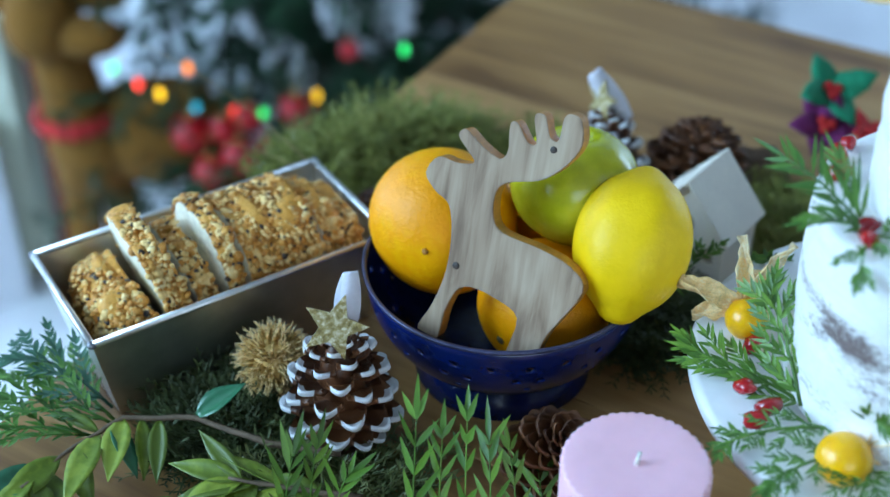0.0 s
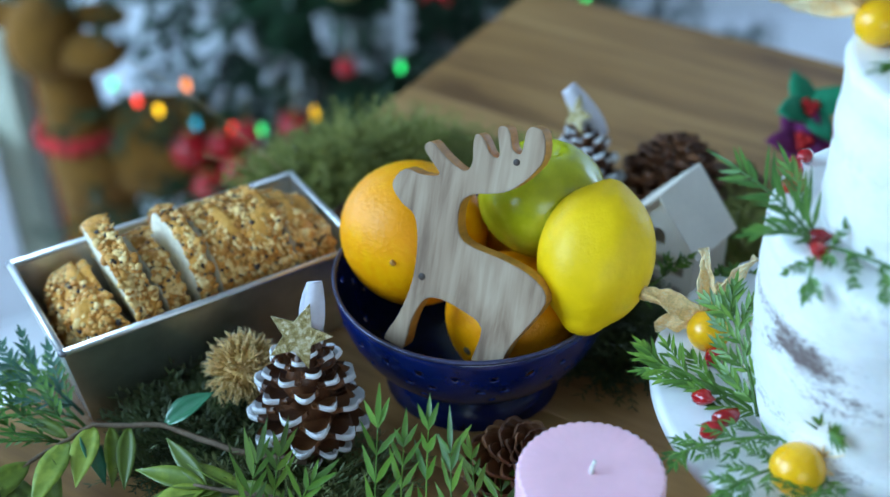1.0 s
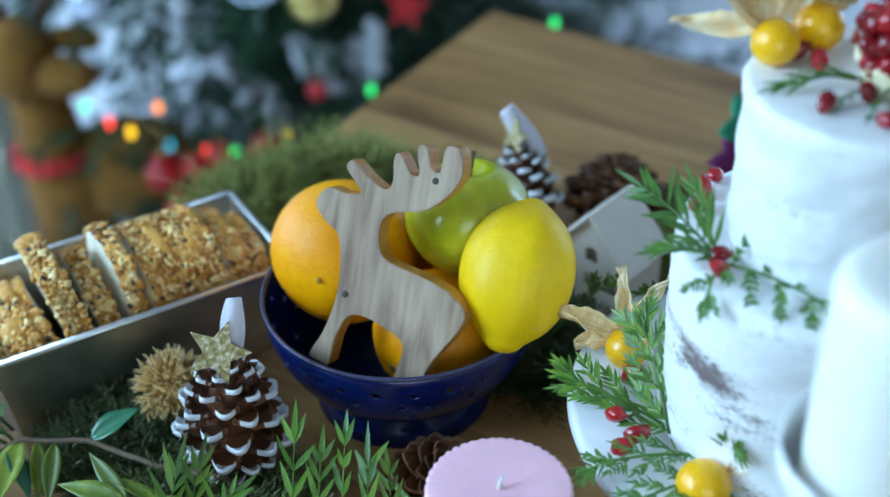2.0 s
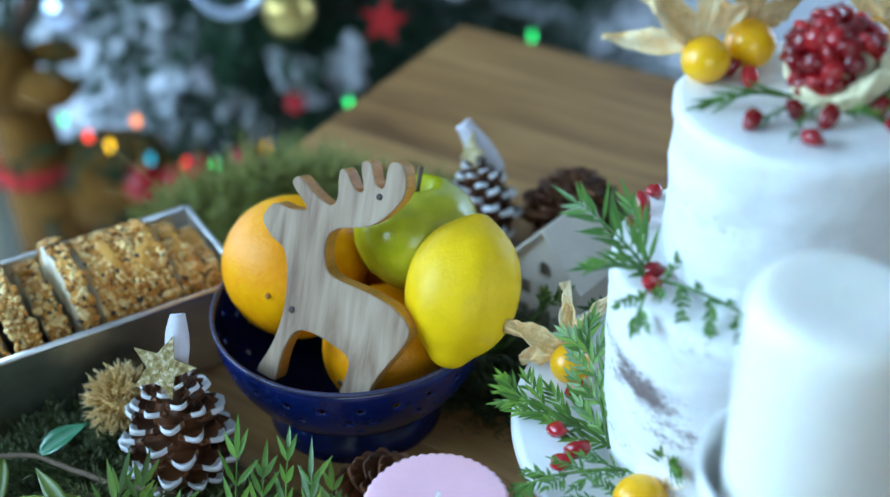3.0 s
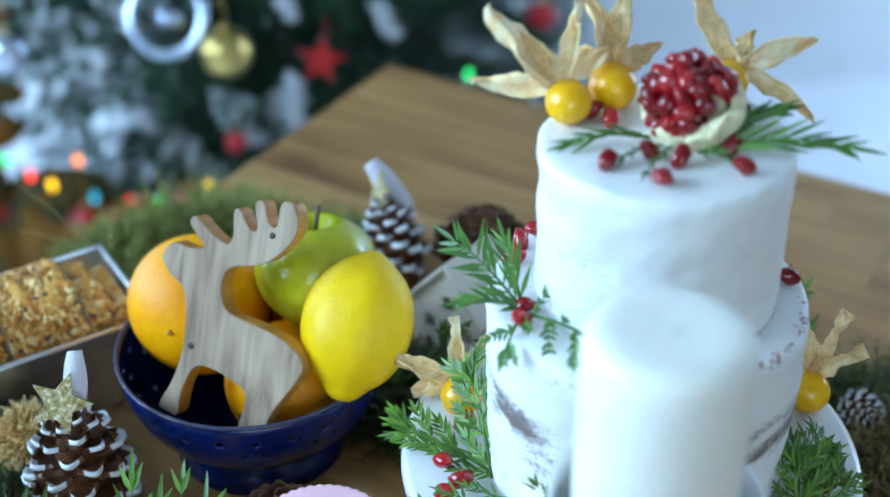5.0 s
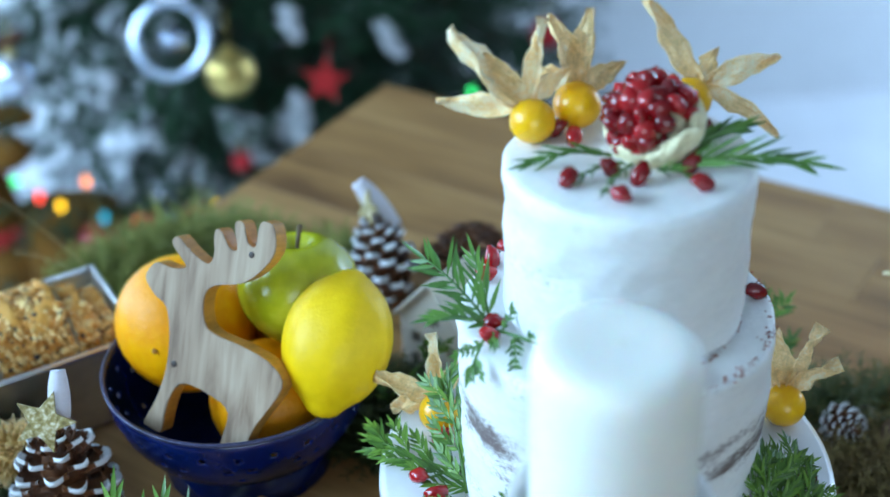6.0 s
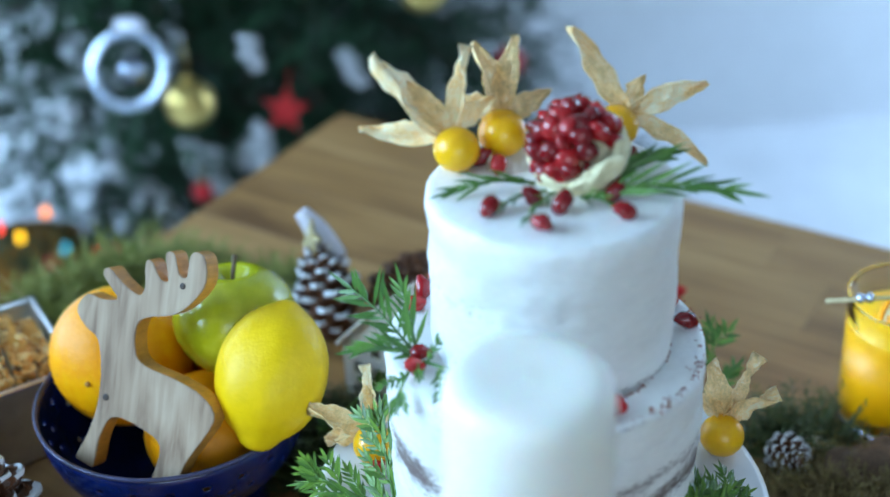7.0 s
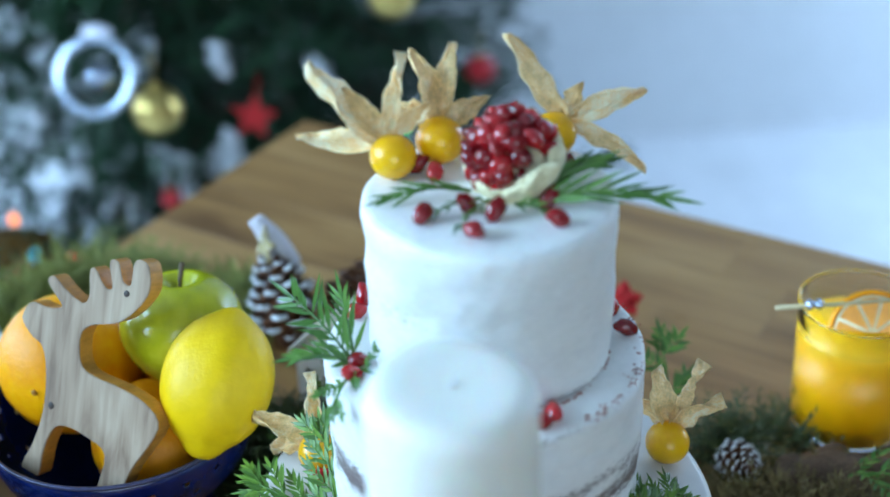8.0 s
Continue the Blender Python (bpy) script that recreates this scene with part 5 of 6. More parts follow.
def white_candle():
    x, y = 0.212, -0.252
    th = thing("candle_holder", Matrix.Translation((x, y, 0)), "pale glossy candle holder on a slim stem", "candle holder")
    part("base", lathe([(0, 0), (0.040, 0), (0.041, 0.004), (0.030, 0.009), (0.010, 0.018), (0, 0.018)], 64), M["china"], th)
    part("stem", lathe([(0.0, 0.017), (0.008, 0.018), (0.006, 0.05), (0.010, 0.08), (0.006, 0.12), (0.009, 0.156), (0, 0.156)], 32), M["china"], th)
    part("cup", lathe([(0, 0.154), (0.020, 0.155), (0.036, 0.164), (0.0425, 0.186), (0.0435, 0.200), (0.0420, 0.200), (0.0408, 0.186), (0.034, 0.1655), (0.02, 0.16), (0, 0.16)], 64), M["china"], th)
    c = thing("pillar_candle", Matrix.Translation((x, y, 0.1605)), "white pillar candle with a rounded top in a holder", "candle", "candles")
    r, h = 0.0332, 0.122
    prof = [(0, 0), (r * 0.85, 0), (r * 0.98, 0.006), (r, 0.012)] + [(r, h * k / 10) for k in range(2, 9)] + [(r, h - 0.010), (r * 0.97, h - 0.0045), (r * 0.89, h - 0.0012), (r * 0.75, h), (r * 0.5, h - 0.0004), (0.004, h - 0.001), (0, h - 0.001)]
    part("wax", lathe(prof, 72, lambda a, rr, z: 0.0004 * math.sin(2 * a + 30 * z)), M["wax"], c)
    g = Geo()
    tube(g, [(0, 0, h - 0.005), (0.0006, 0, h + 0.0005), (0.0015, 0.001, h + 0.0018)], 0.0009, 0.0007, 8)
    g.part("wick", M["wick"], c, "short unlit wick")


pink_candle()
white_candle()


# ---------------------------------------------------------------- pine cones
def scale_mesh(name, painted, boss=False):
    """A woody scale along +x, cupped, with a round thick margin; painted: the margin carries white paint."""
    rows, cols = 10, 9
    bm = bmesh.new()
    top, bot = [], []
    for i in range(rows):
        t = i / (rows - 1)
        half = 0.18 + 0.44 * min(1, t / 0.62) ** 1.2
        rt, rb = [], []
        for j in range(cols):
            q = 2 * j / (cols - 1) - 1
            x = t * (1 - 0.40 * q * q * t * t)
            rim = max(math.exp(-((t - 1) / 0.09) ** 2), t ** 3 * math.exp(-((abs(q) - 1) / 0.20) ** 2))
            z = 0.08 * t * t + 0.16 * q * q * t * t + 0.10 * rim
            rt.append(bm.verts.new((x, half * q * (1 - 0.10 * max(0, t - 0.7)), z + 0.03)))
            rb.append(bm.verts.new((x * (1 - 0.02 * rim), half * q * 0.97, z - 0.04 - 0.14 * rim)))
        top.append(rt)
        bot.append(rb)
    for i in range(rows - 1):
        for j in range(cols - 1):
            edge = i >= rows - 3
            bm.faces.new((top[i][j], top[i + 1][j], top[i + 1][j + 1], top[i][j + 1])).material_index = 1 if painted and (i == rows - 2 and 1 < j < cols - 3 if boss else edge and 1 < j < cols - 3) else 0
            bm.faces.new((bot[i][j], bot[i][j + 1], bot[i + 1][j + 1], bot[i + 1][j])).material_index = 1 if painted and not boss and i >= rows - 4 and 0 < j < cols - 2 else 0
        for j, side in ((0, 1), (cols - 1, -1)):
            q = (top[i][j], bot[i][j], bot[i + 1][j], top[i + 1][j])
            bm.faces.new(q if side == 1 else q[::-1]).material_index = 0
    e, f = top[-1], bot[-1]
    for j in range(cols - 1):
        bm.faces.new((e[j], f[j], f[j + 1], e[j + 1])).material_index = 1 if painted and 0 < j < cols - 2 else 0
    bmesh.ops.recalc_face_normals(bm, faces=bm.faces)
    me = bpy.data.meshes.new(name)
    bm.to_mesh(me)
    bm.free()
    me.materials.append(M["cone"])
    me.materials.append(M["snow"])
    me.polygons.foreach_set("use_smooth", [True] * len(me.polygons))
    return me


SCALE_SNOW, SCALE_PLAIN, SCALE_BOSS = scale_mesh("painted_scale", True), scale_mesh("woody_scale", False), scale_mesh("tipped_scale", True, True)


def pine_cone(m, r, h, count, snowy, label, seed, group="pine cones", wide=0.53, tight=False):
    """A cone standing on z: scales in a spiral, largest low down, closing towards the tip."""
    rng = random.Random(seed)
    th = thing("pine_cone", m, label, "pine cone", group)
    part("core", lathe([(0, 0.0), (r * 0.45, 0.002), (r * 0.52, h * 0.3), (r * 0.36, h * 0.65), (r * 0.12, h * 0.95), (0, h * 0.97)], 16), M["cone"], th)
    for i in range(count):
        t = (i + 0.5) / count
        a = i * 2.39996
        z = h * (0.04 + 0.92 * t)
        reach = r * (1 - 0.74 * t ** 2.4) * (0.58 + 0.42 * min(1, t * 4.5))
        L = reach * 0.90 * rng.uniform(0.94, 1.06)
        tilt = radians(22 + 44 * t ** 1.5) if tight else radians(-4 + 62 * t ** 1.8)
        ob = new("scale", (SCALE_BOSS if tight else SCALE_SNOW) if snowy else SCALE_PLAIN)
        ob.parent = th
        start = reach * 0.20
        ob.matrix_basis = (Matrix.Translation((start * math.cos(a), start * math.sin(a), z)) @ Matrix.Rotation(a, 4, "Z") @ Matrix.Rotation(-tilt, 4, "Y")
                           @ Matrix.Rotation(rng.uniform(-0.1, 0.1), 4, "X") @ Matrix.Diagonal((L, L * wide, L * 0.75, 1)))
    return th


def ribbon_loop(at, turn, w, h, label, lean=0.0):
    g = Geo()
    n = 20
    vs, fs = [], []
    for i in range(n + 1):
        a = math.pi * 2 * i / n
        y, z = 0.0042 * math.sin(a) * (1 + 0.5 * math.cos(a)), h / 2 - h / 2 * math.cos(a)
        for s in (-1, 1):
            for k in (0, 1):
                vs.append((s * w / 2 * (0.65 + 0.35 * math.sin(math.pi * z / h)), y + (0.0005 if k else 0), z))
    for i in range(n):
        a, b = 4 * i, 4 * (i + 1)
        fs += [(a, a + 2, b + 2, b), (a + 1, b + 1, b + 3, a + 3), (a, b, b + 1, a + 1), (a + 2, a + 3, b + 3, b + 2)]
    g.add(vs, fs)
    ob = g.part("ribbon_loop", M["ribbon"])
    ob.matrix_world = Matrix.Translation(at) @ pose(0, 0, 0, 0, lean, turn)
    return ob


def decorated_cone(m, r, h, count, seed, label, star_at, star_turn, star_r, loop_at, loop_turn, loop_w, loop_h, loop_lean, tight=False):
    th = pine_cone(m, r, h, count, True, label, seed, tight=tight)
    st = part("star", star_mesh(star_r, star_r * 0.45, 0.0016, 0.0002), M["glitter"], th, "gold glitter star", smooth=False)
    st.matrix_basis = Matrix.Translation(star_at) @ star_turn
    lo = ribbon_loop((0, 0, 0), 0, loop_w, loop_h, "white ribbon loop", 0)
    lo.parent = th
    lo.matrix_basis = Matrix.Translation(loop_at) @ pose(0, 0, 0, 0, loop_lean, loop_turn)
    tagged(lo, "white ribbon hanging loop")
    return th


decorated_cone(Matrix.Translation((-0.068, -0.040, 0.012)), 0.0325, 0.080, 60, 2, "pine cone with white painted tips and a gold star", (-0.001, -0.009, 0.0905), pose(0, 0, 0, 62, 0, 0) @ pose(0, 0, 0, 0, 0, -22),
               0.0185, (0.004, 0.002, 0.077), 15, 0.012, 0.040, 8)
decorated_cone(Matrix.Translation((0.131, 0.186, 0.004)) @ pose(0, 0, 0, -3, -6, 0), 0.029, 0.078, 56, 4, "small pine cone with white painted tips and a gold star", (-0.003, -0.004, 0.086), pose(0, 0, 0, 78, 8, -58),
               0.0150, (0.014, 0.006, 0.060), 15, 0.016, 0.050, -26, True)
pine_cone(Matrix.Translation((0.042, -0.072, 0.006)) @ pose(0, 0, 0, 20, 14, 0), 0.030, 0.040, 80, False, "small plain brown pine cone beside the pink candle", 6)
pine_cone(Matrix.Translation((0.186, 0.190, 0.004)) @ pose(0, 0, 0, -12, 18, 0), 0.038, 0.052, 80, False, "open brown pine cone behind the little house", 7)
pine_cone(Matrix.Translation((-0.030, 0.128, 0.010)) @ pose(0, 0, 0, -30, -20, 0), 0.026, 0.045, 75, False, "brown pine cone in the moss", 8)
pine_cone(Matrix.Translation((0.412, 0.008, 0.010)) @ pose(0, 0, 0, 60, 20, 0), 0.015, 0.030, 70, True, "pale painted pine cone in the garland", 9)


def burr():
    rng = random.Random(8)
    th = thing("dried_burr", Matrix.Translation((-0.106, 0.004, 0.036)), "round spiky dried golden seed burr", "seed head")
    part("core", blob(0.014, 3), M["burr"], th)
    g, tips = Geo(), Geo()
    tufts = [Vector((rng.gauss(0, 1), rng.gauss(0, 1), rng.gauss(0, 1))).normalized() for _ in range(90)]
    for i in range(760):
        z = 1 - 2 * (i + 0.5) / 760
        a = i * 2.39996
        d = Vector((math.sqrt(1 - z * z) * math.cos(a), math.sqrt(1 - z * z) * math.sin(a), z))
        near = max(tufts, key=lambda t: t.dot(d))
        e = (d * 0.55 + near * 0.45 + Vector((rng.uniform(-1, 1), rng.uniform(-1, 1), rng.uniform(-1, 1))) * 0.16).normalized()
        L = rng.uniform(0.0205, 0.0255)
        bend = Vector((rng.uniform(-1, 1), rng.uniform(-1, 1), rng.uniform(-1, 1))) * 0.0018
        tube(g, [d * 0.012, e * 0.017, e * (L - 0.004)], 0.0007, 0.0005, 4)
        tube(tips, [e * (L - 0.0042), e * (L - 0.002) + bend * 0.4, e * L + bend], 0.00052, 0.0002, 4)
    tagged(g.part("spine_coat", M["burr"], th), kind="stuff")
    tagged(tips.part("pale_spine_coat", M["husk"], th, "pale curled spine tips"), kind="stuff")


burr()


# ---------------------------------------------------------------- porcelain house
def porcelain_house():
    w, d, e, p, t = 0.057, 0.042, 0.050, 0.083, 0.0022
    front = Vector((-0.70, -0.71, 0)).normalized()
    right = Vector((-front.y, front.x, 0))
    mid = Vector((0.1570, 0.090, 0)) - front * (d / 2)
    m = Matrix(((right.x, -front.x, 0, mid.x), (right.y, -front.y, 0, mid.y), (0, 0, 1, 0), (0, 0, 0, 1)))
    th = thing("porcelain_house", m, "small white porcelain house with cut-out windows", "house ornament")

    def gable(y, holes):
        bm = bmesh.new()
        loops = [[(-w / 2, 0), (w / 2, 0), (w / 2, e), (0, p), (-w / 2, e)]] + holes
        es = []
        for lp in loops:
            vs = [bm.verts.new((x, 0, z)) for x, z in lp]
            es += [bm.edges.new((vs[i], vs[(i + 1) % len(vs)])) for i in range(len(vs))]
        f = bmesh.ops.triangle_fill(bm, edges=es, use_beauty=True)
        ex = bmesh.ops.extrude_face_region(bm, geom=[q for q in f["geom"] if isinstance(q, bmesh.types.BMFace)])
        bmesh.ops.translate(bm, verts=[v for v in ex["geom"] if isinstance(v, bmesh.types.BMVert)], vec=(0, t, 0))
        bmesh.ops.recalc_face_normals(bm, faces=bm.faces)
        ob = part("gable_wall", bm, M["bisque"], th, smooth=False)
        ob.location = (0, y, 0)

    def rect(x, z, a, b):
        return [(x - a / 2, z), (x + a / 2, z), (x + a / 2, z + b), (x - a / 2, z + b)]

    def arch(x, z, a, b):
        return [(x - a / 2, z), (x + a / 2, z)] + [(x + a / 2 * math.cos(q), z + b - a / 2 + a / 2 * math.sin(q)) for q in [math.pi * i / 8 for i in range(9)]]

    gable(-d / 2, [arch(0.001, 0.048, 0.010, 0.012), rect(-0.015, 0.028, 0.009, 0.011), rect(0.001, 0.028, 0.010, 0.011), rect(0.017, 0.028, 0.009, 0.011), rect(0.001, 0.006, 0.011, 0.016), rect(-0.016, 0.010, 0.008, 0.010), rect(0.017, 0.010, 0.008, 0.010)])
    gable(d / 2 - t, [])
    # Panels added behind the windows; their beige imitates light shining through the porcelain.
    part("lit_window_panel", box(w - 2 * t - 0.001, 0.002, e, 0, (0, -d / 2 + 0.007, e / 2)), M["bisque_lit"], th, smooth=False)
    part("lit_window_panel", box(0.018, 0.002, 0.018, 0, (0, -d / 2 + 0.007, e + 0.009)), M["bisque_lit"], th, smooth=False)
    for s in (-1, 1):
        part("side_wall", box(t, d - 2 * t, e, 0, (s * (w / 2 - t / 2), 0, e / 2)), M["bisque"], th, smooth=False)
        L = math.hypot(w / 2, p - e) + 0.006
        ob = part("roof_slope", box(L, d + 0.008, t, 0.0005, (0, 0, 0)), M["bisque"], th, smooth=False)
        a = math.atan2(p - e, w / 2)
        ob.matrix_basis = Matrix.Translation((s * (w / 4 + 0.0015), 0, (p + e) / 2 + 0.0005)) @ Matrix.Rotation(s * a, 4, "Y")


porcelain_house()


# ---------------------------------------------------------------- glass of juice
def juice_glass():
    at = Vector((0.500, 0.042, 0.0005))
    th = thing("drinking_glass", Matrix.Translation(at), "clear tumbler of orange juice with an orange slice", "glass")
    part("tumbler", lathe([(0, 0), (0.034, 0), (0.036, 0.003), (0.0395, 0.098), (0.0398, 0.100), (0.0385, 0.100), (0.0380, 0.098), (0.0345, 0.010), (0, 0.009)], 64), M["glass"], th).visible_shadow = False
    part("juice", lathe([(0, 0.0086), (0.0349, 0.0095), (0.0376, 0.080), (0, 0.080)], 64), M["juice"], th)
    sl = thing("orange_slice", Matrix.Translation(at + Vector((0.008, -0.004, 0.078))) @ pose(0, 0, 0, 62, 0, -15), "fresh orange slice set in the juice", "orange slice")
    part("peel", lathe([(0.0265, -0.0025), (0.028, -0.0020), (0.028, 0.0020), (0.0265, 0.0025), (0.0250, 0.0026), (0.0250, -0.0026), (0.0265, -0.0025)], 48), M["orange"], sl)
    part("pith", lathe([(0, -0.0022), (0.0252, -0.0022), (0.0252, 0.0022), (0, 0.0022)], 48), M["pith"], sl)
    for k in range(9):
        bm = bmesh.new()
        a0, a1 = 2 * math.pi * k / 9 + 0.05, 2 * math.pi * (k + 1) / 9 - 0.05
        lo = []
        for zz in (-0.0027, 0.0027):
            lo.append([bm.verts.new((0.003 * math.cos((a0 + a1) / 2), 0.003 * math.sin((a0 + a1) / 2), zz))] + [bm.verts.new((0.0232 * math.cos(a0 + (a1 - a0) * q / 5), 0.0232 * math.sin(a0 + (a1 - a0) * q / 5), zz)) for q in range(6)])
        bm.faces.new(lo[0][::-1])
        bm.faces.new(lo[1])
        for q in range(7):
            bm.faces.new((lo[0][q], lo[0][(q + 1) % 7], lo[1][(q + 1) % 7], lo[1][q]))
        part("segment", bm, M["pulp"], sl, smooth=False)
    pk = thing("cocktail_pick", Matrix.Translation(at + Vector((-0.058, -0.004, 0.1035))), "wooden cocktail pick with a silver bead across the glass", "pick")
    g = Geo()
    tube(g, [(0, 0, 0), (0.045, 0, -0.001), (0.100, 0.004, -0.003)], 0.0016, 0.0013, 8)
    g.part("stick", M["pick"], pk)
    for q in (0.022, 0.028):
        part("bead", blob(0.0038, 3, (0.8, 1, 1)), M["silver"], pk, "small silver bead").location = (q, 0, 0)


juice_glass()


# ---------------------------------------------------------------- felt poinsettia ornaments
def felt_flower(at, turn, petal_mat, label, n, r, seed):
    rng = random.Random(seed)
    th = thing("felt_flower", Matrix.Translation(at) @ pose(0, 0, 0, 38, 0, turn), label, "ornament", "felt ornaments")
    for k in range(n):
        g = Geo()
        a = 2 * math.pi * k / n
        d = Vector((math.cos(a), math.sin(a), rng.uniform(0.1, 0.5)))
        leaflet(g, Vector((0, 0, 0)), d, Vector((0, 0, 1)), r * rng.uniform(0.85, 1.1), r * 0.62, 0.3)
        ob = g.part("petal", petal_mat, th)
        ob.modifiers.new("thickness", "SOLIDIFY").thickness = 0.0025
    for k in range(3):
        part("button", blob(0.004, 2), M["felt_red"], th, "red felt button").location = (0.004 * math.cos(2.1 * k), 0.004 * math.sin(2.1 * k), 0.005)


felt_flower((0.296, 0.228, 0.030), 0, M["felt_purple"], "purple felt flower ornament lying on the table", 6, 0.030, 1)
felt_flower((0.303, 0.246, 0.048), 20, M["felt_green"], "green felt leaves above a purple flower", 4, 0.036, 2)
felt_flower((0.325, 0.215, 0.026), 50, M["felt_red"], "red felt flower ornament", 5, 0.024, 3)
felt_flower((0.379, 0.184, 0.020), 10, M["felt_red"], "red felt flower ornament lying on the table", 5, 0.018, 4)


# ---------------------------------------------------------------- garland on the table
def moss_patch(name, x0, x1, y0, y1, height, count, mat, label, seed, length=0.022, turn=0.0):
    """A heap of fine branching shoots."""
    rng = random.Random(seed)
    g = Geo()
    cx, cy = (x0 + x1) / 2, (y0 + y1) / 2
    for i in range(count):
        a, q = rng.uniform(0, 2 * math.pi), math.sqrt(rng.random())
        px, py = q * math.cos(a), q * math.sin(a)
        zz = height * max(0.0, 1 - q * q) * rng.uniform(0.15, 1.0)
        X, Y = px * (x1 - x0) / 2, py * (y1 - y0) / 2
        p = Vector((cx + X * math.cos(turn) - Y * math.sin(turn), cy + X * math.sin(turn) + Y * math.cos(turn), zz + 0.001))
        d = Vector((rng.uniform(-1, 1) + px * 0.6, rng.uniform(-1, 1) + py * 0.6, rng.uniform(-0.1, 0.9))).normalized()
        L = length * rng.uniform(0.6, 1.3)
        pts = [p + d * (L * k / 4) + Vector((0, 0, -0.10 * L * (k / 4) ** 2)) for k in range(5)]
        tube(g, pts, 0.0005, 0.0003, 3)
        s = d.cross(Vector((0, 0, 1))).normalized()
        for k in range(1, 5):
            for sg in (-1, 1):
                dd = d * 0.75 + s * (sg * rng.uniform(0.4, 0.8)) + Vector((0, 0, rng.uniform(-0.3, 0.5)))
                leaflet(g, pts[k], dd, Vector((0, 0, 1)), rng.uniform(0.004, 0.0075), 0.0013)
    ob = g.part(name, mat)
    return tagged(ob, label, "garland greenery", kind="stuff")


moss_patch("moss", -0.115, 0.060, 0.180, 0.285, 0.048, 2100, M["moss"], "fine green moss heaped behind the bread tin", 1, 0.030, 0.35)
moss_patch("moss", 0.040, 0.130, 0.190, 0.260, 0.030, 600, M["moss"], "fine green moss trailing over the table", 2)
moss_patch("juniper", -0.175, -0.085, -0.050, 0.030, 0.012, 800, M["leaf_dark"], "dark green juniper needles on the table", 3, 0.026, 0.5)
moss_patch("juniper", -0.130, -0.030, -0.100, -0.040, 0.010, 500, M["leaf_dark"], "dark green juniper needles under the pine cone", 4, 0.028)
moss_patch("moss", 0.380, 0.520, -0.095, -0.010, 0.016, 1500, M["moss_brown"], "brown green moss and needles beside the glass", 5, 0.024)
moss_patch("moss", 0.395, 0.465, 0.000, 0.040, 0.018, 300, M["leaf_dark"], "dark green needles beside the cake stand", 6, 0.028)
moss_patch("moss", 0.090, 0.160, 0.010, 0.085, 0.030, 900, M["leaf_dark"], "dark green moss between colander and house", 7, 0.022)
moss_patch("moss", 0.190, 0.285, 0.090, 0.190, 0.016, 800, M["moss"], "brown green moss behind the cake", 8, 0.022)

# bits of bark and lichen by the glass
for k, (x, y, r, sq, mat, lab) in enumerate(((0.462, -0.022, 0.026, (1.5, 0.9, 0.6), M["wood_chip"], "rough brown bark piece in the garland"), (0.425, -0.010, 0.012, (1, 1, 0.7), M["lichen"], "pale dry lichen lump in the garland"),
                                             (0.437, 0.014, 0.010, (1.2, 1, 0.8), M["lichen"], "pale dry lichen lump in the garland"), (0.235, 0.205, 0.020, (1.3, 1, 0.7), M["wood_chip"], "rough brown bark piece in the moss"))):
    ob = part("bark_piece" if mat is M["wood_chip"] else "lichen", blob(r, 4, sq, 0.5, 9, k), mat)
    ob.location = (x, y, r * sq[2] * 0.8)
    tagged(ob, lab, "garland bit")

GARLAND = "fresh green cedar sprig lying on the table"

def upright_fronds():
    """A sprig along the table front whose fronds stand up like small ferns."""
    rng = random.Random(61)
    base = Vector((-0.115, -0.098, 0.018))
    th = thing("cedar_sprig", Matrix.Translation(base), "bright green cedar sprig standing up before the colander", "sprig", "cedar sprigs")
    line = [p - base for p in arc(base, (0.060, -0.128, 0.024), 0.006, 14)]
    g = Geo()
    tube(g, line, 0.0013, 0.0006, 6)
    g.part("stem", M["leaf"], th)
    tips = [(-0.0929, -0.085, 0.058), (-0.0805, -0.088, 0.066), (-0.0640, -0.100, 0.050), (-0.0286, -0.085, 0.086), (-0.0156, -0.088, 0.070), (-0.0024, -0.085, 0.082), (0.0082, -0.088, 0.062), (0.0184, -0.085, 0.053),
            (0.035, -0.085, 0.032)]
    for i, tp in enumerate(tips):
        tp = Vector(tp) - base
        k = min(range(len(line)), key=lambda q: abs(line[q].x - (tp.x - 0.004)))
        p = line[k]
        mid = arc(p, p.lerp(tp, 0.78), rng.uniform(0.000, 0.006), 8)
        spray(th, mid, Vector((rng.uniform(-0.45, 0.45), -0.85, 0.5)), 0.031 * rng.uniform(0.8, 1.2), 0.0036, 4, M["leaf_front"], rng.uniform(20, 30), rng)


upright_fronds()
for k, (b, tip, lift) in enumerate((((-0.200, -0.010, 0.020), (-0.262, 0.024, 0.034), 0.014), ((-0.196, -0.026, 0.020), (-0.268, -0.006, 0.026), 0.012), ((-0.205, -0.035, 0.020), (-0.270, -0.034, 0.024), 0.010), ((-0.200, -0.012, 0.012), (-0.250, 0.030, 0.020), 0.008))):
    sprig("cedar_sprig", b, tip, lift, "soft green cedar sprig beside the bread tin", 8, 0.036, 0, 0.014, 0.0028, 6, M["leaf"] if k else M["leaf_blue"], 70 + k, frond_angle=36, angle=28)
sprig("cedar_sprig", (0.118, 0.040, 0.020), (0.164, 0.040, 0.072), 0.004, "thin green cedar tip before the little house", 3, 0.016, 0, 0.010, 0.0024, 5, M["leaf"], 80, up=(-0.2, -0.8, 0.4))
sprig("cedar_sprig", (0.205, 0.030, 0.020), (0.182, 0.010, 0.085), 0.004, "green cedar tip behind the cake stand", 5, 0.022, 0, 0.014, 0.0028, 5, M["leaf"], 81, up=(-0.2, -0.8, 0.4))
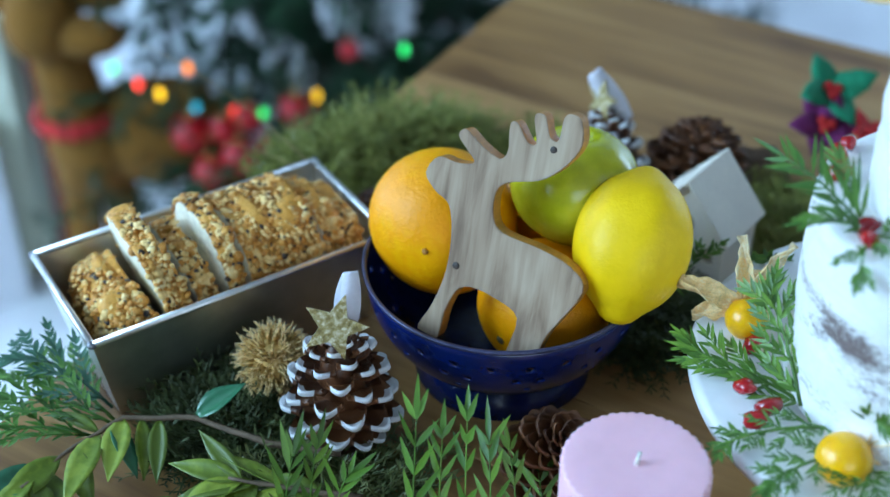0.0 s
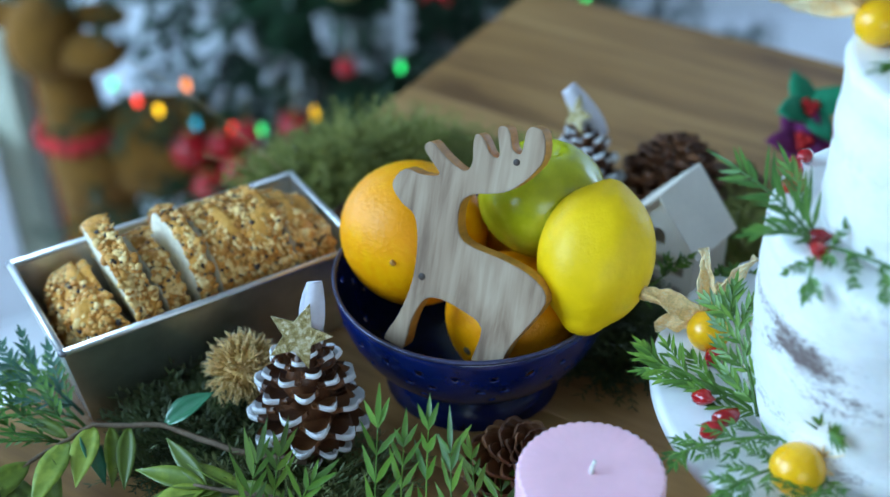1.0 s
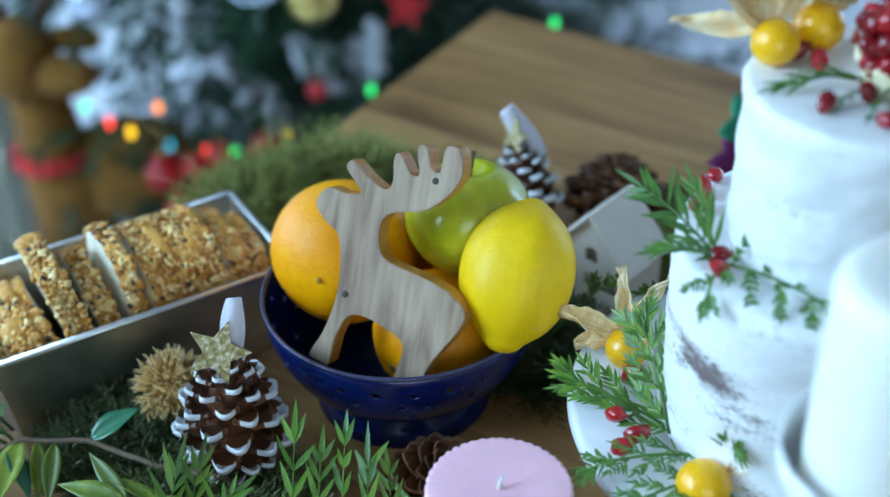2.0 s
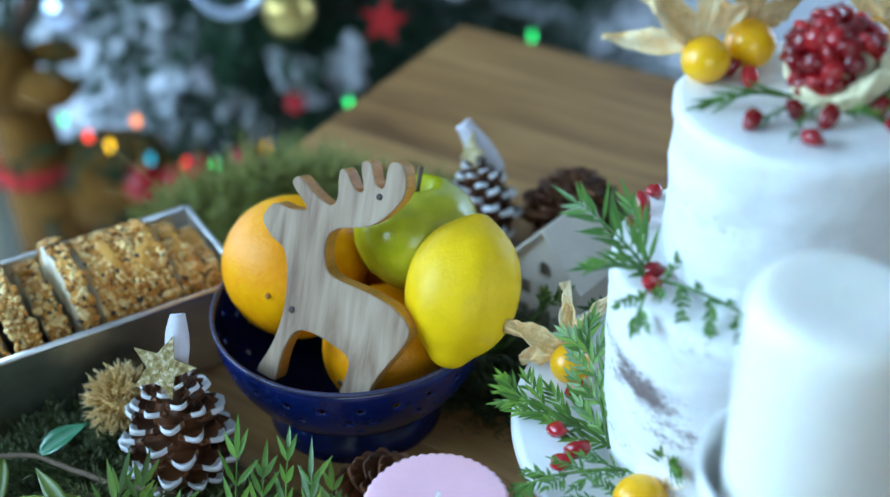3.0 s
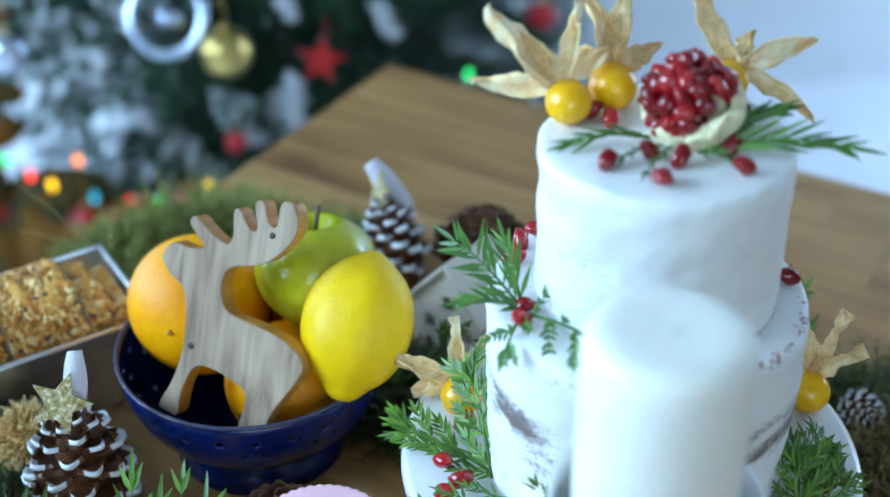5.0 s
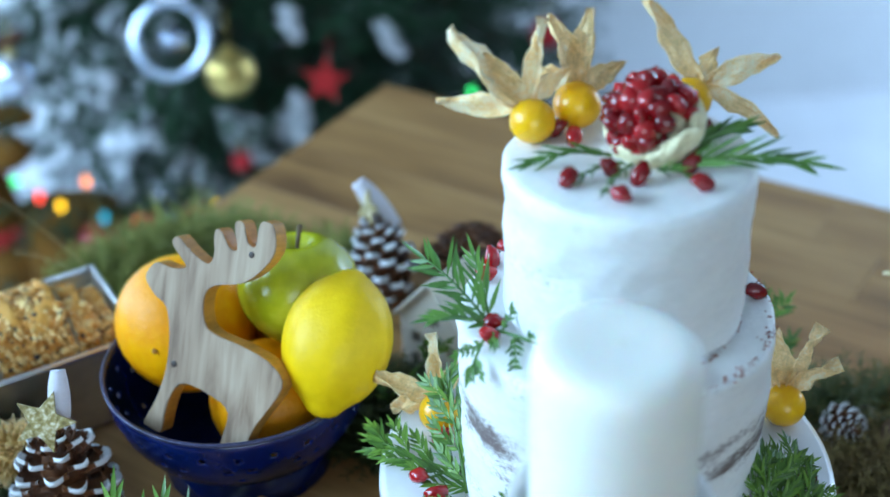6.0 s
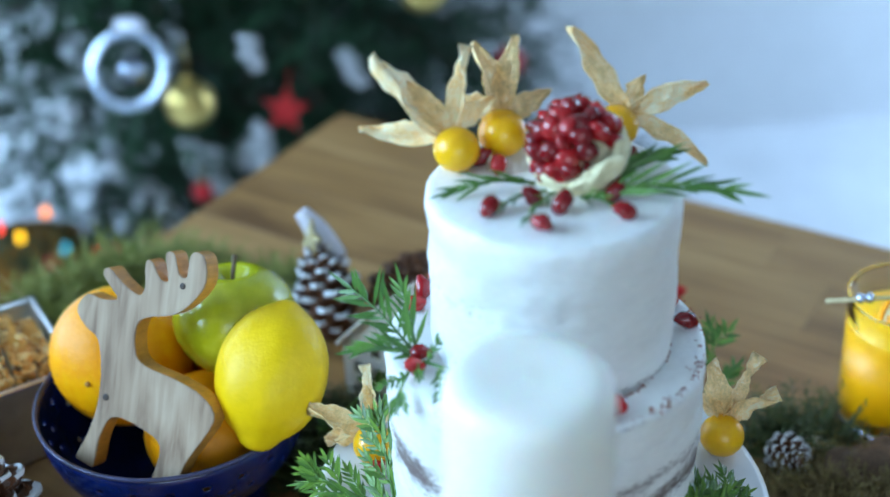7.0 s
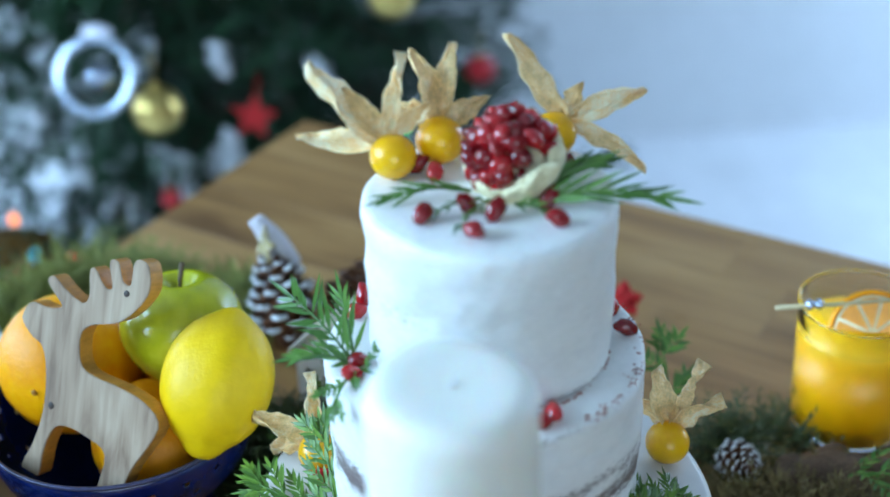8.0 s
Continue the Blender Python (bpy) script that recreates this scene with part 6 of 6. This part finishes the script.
sprig("cedar_sprig", (0.470, -0.030, 0.020), (0.520, -0.060, 0.030), 0.008, GARLAND, 6, 0.026, 0, 0.014, 0.0028, 5, M["leaf"], 82)
sprig("cedar_sprig", (0.380, 0.030, 0.020), (0.372, 0.050, 0.082), 0.004, GARLAND, 4, 0.020, 0, 0.016, 0.0030, 5, M["leaf"], 83, up=(0, -0.9, 0.3))


def broad_leaf(geo, length, width, curl, cup):
    rows, cols = 9, 5
    vs, fs = [], []
    for i in range(rows):
        t = i / (rows - 1)
        w = width / 2 * 0.92 * (math.sin(math.pi * t ** 0.80) ** 1.05 if 0 < t < 1 else 0.02)
        for j in range(cols):
            q = 2 * j / (cols - 1) - 1
            vs.append((length * t * (1 - 0.08 * curl * t), w * q, cup * w * abs(q) - curl * length * 0.35 * t * t))
    for i in range(rows - 1):
        for j in range(cols - 1):
            fs.append((i * cols + j, (i + 1) * cols + j, (i + 1) * cols + j + 1, i * cols + j + 1))
    geo.add(vs, fs)


def leafy_branch(points, leaves, seed, label):
    """A woody twig with broad leaves; leaves: place along it, heading, pitch, length, width, dark or not."""
    rng = random.Random(seed)
    base = Vector(points[0])
    th = thing("leafy_branch", Matrix.Translation(base), label, "branch", "leafy branches")
    pts = [Vector(p) - base for p in points]
    g = Geo()
    fine = []
    for a, b in zip(pts, pts[1:]):
        fine += [a.lerp(b, k / 4) + Vector((0, 0, 0.0006 * math.sin(k * 2))) for k in range(4)]
    fine.append(pts[-1])
    tube(g, fine, 0.0021, 0.0010, 7)
    g.part("twig", M["twig"], th, "thin brown woody twig")
    for t, head, pitch, L, W, dark in leaves:
        k = min(len(fine) - 2, int(t * (len(fine) - 1)))
        g = Geo()
        broad_leaf(g, L, W * 0.9, rng.uniform(0.0, 0.6), rng.uniform(0.2, 0.6))
        ob = g.part("leaf", M["broad_dark"] if dark else M["broad"], th, "dark glossy leaf" if dark else "")
        ob.matrix_basis = Matrix.Translation(fine[k]) @ pose(0, 0, 0, rng.uniform(-25, 25), -pitch, head)
        ob.modifiers.new("thickness", "SOLIDIFY").thickness = 0.00035


leafy_branch([(-0.070, -0.066, 0.026), (-0.110, -0.058, 0.030), (-0.150, -0.036, 0.032), (-0.190, -0.032, 0.032), (-0.215, -0.050, 0.030), (-0.240, -0.078, 0.030)],
             [(0.42, 20, 25, 0.034, 0.017, True), (0.62, 262, -8, 0.042, 0.019, False), (0.58, 275, -30, 0.036, 0.012, False), (0.52, 268, -25, 0.038, 0.013, False), (0.74, 252, 0, 0.050, 0.020, False),
              (0.80, 285, -20, 0.040, 0.017, False), (0.86, 232, 5, 0.048, 0.019, False), (0.70, 150, 15, 0.030, 0.010, False), (0.92, 205, 0, 0.045, 0.018, True), (1.0, 235, 0, 0.040, 0.017, False), (0.95, 290, -15, 0.040, 0.017, False),
              (0.66, 300, -20, 0.036, 0.015, True)], 1, "leafy green branch on a brown twig lying on the table")
leafy_branch([(-0.060, -0.100, 0.026), (-0.100, -0.092, 0.030), (-0.130, -0.086, 0.034)],
             [(0.3, 165, 5, 0.046, 0.017, False), (0.55, 150, 12, 0.044, 0.012, False), (0.8, 185, 5, 0.044, 0.019, False), (1.0, 160, 8, 0.044, 0.015, False), (0.5, 215, -5, 0.050, 0.020, False), (0.25, 205, -8, 0.046, 0.018, False),
              (0.9, 130, 20, 0.040, 0.012, False), (0.75, 232, -10, 0.044, 0.020, False), (1.0, 205, -5, 0.042, 0.020, False)], 2, "second leafy green branch with yellowish leaves")
leafy_branch([(-0.180, -0.090, 0.020), (-0.215, -0.085, 0.022), (-0.250, -0.090, 0.022)],
             [(0.1, 300, 0, 0.044, 0.020, False), (0.4, 240, 0, 0.046, 0.018, True), (0.7, 190, 5, 0.046, 0.020, True), (1.0, 170, 0, 0.044, 0.018, False), (0.5, 130, 10, 0.040, 0.014, False), (0.0, 340, 5, 0.044, 0.020, False)], 3, "dark leafy branch end lying on the table")


def grass_blade():
    g = Geo()
    tube(g, arc((-0.070, 0.165, 0.050), (-0.185, 0.210, 0.135), 0.012, 14), 0.0004, 0.0002, 5)
    tube(g, arc((-0.080, 0.170, 0.050), (-0.140, 0.200, 0.062), 0.006, 10), 0.0003, 0.0002, 5)
    ob = g.part("dry_grass_blade", M["grass"])
    tagged(ob, "thin dry grass blade sticking out of the moss", "grass blade")


grass_blade()


# ---------------------------------------------------------------- boards of the table top
def table_boards():
    rng = random.Random(17)
    rows, width = 13, WIDE / 13
    for r in range(rows):
        cuts = [0.0]
        x = rng.uniform(0.25, 0.65)
        while x < LONG - 0.2:
            cuts.append(x)
            x += rng.uniform(0.45, 0.75)
        cuts.append(LONG)
        for a, b in zip(cuts, cuts[1:]):
            bm = box(b - a - 0.0003, width - 0.0003, 0.034, 0.0003, (0, 0, 0), seg=1)
            ob = part("board", bm, M["table"], dining_table, smooth=False)
            ob.location = ((a + b) / 2, -(r + 0.5) * width, -0.0172 + rng.uniform(-0.00015, 0.00015))


table_boards()
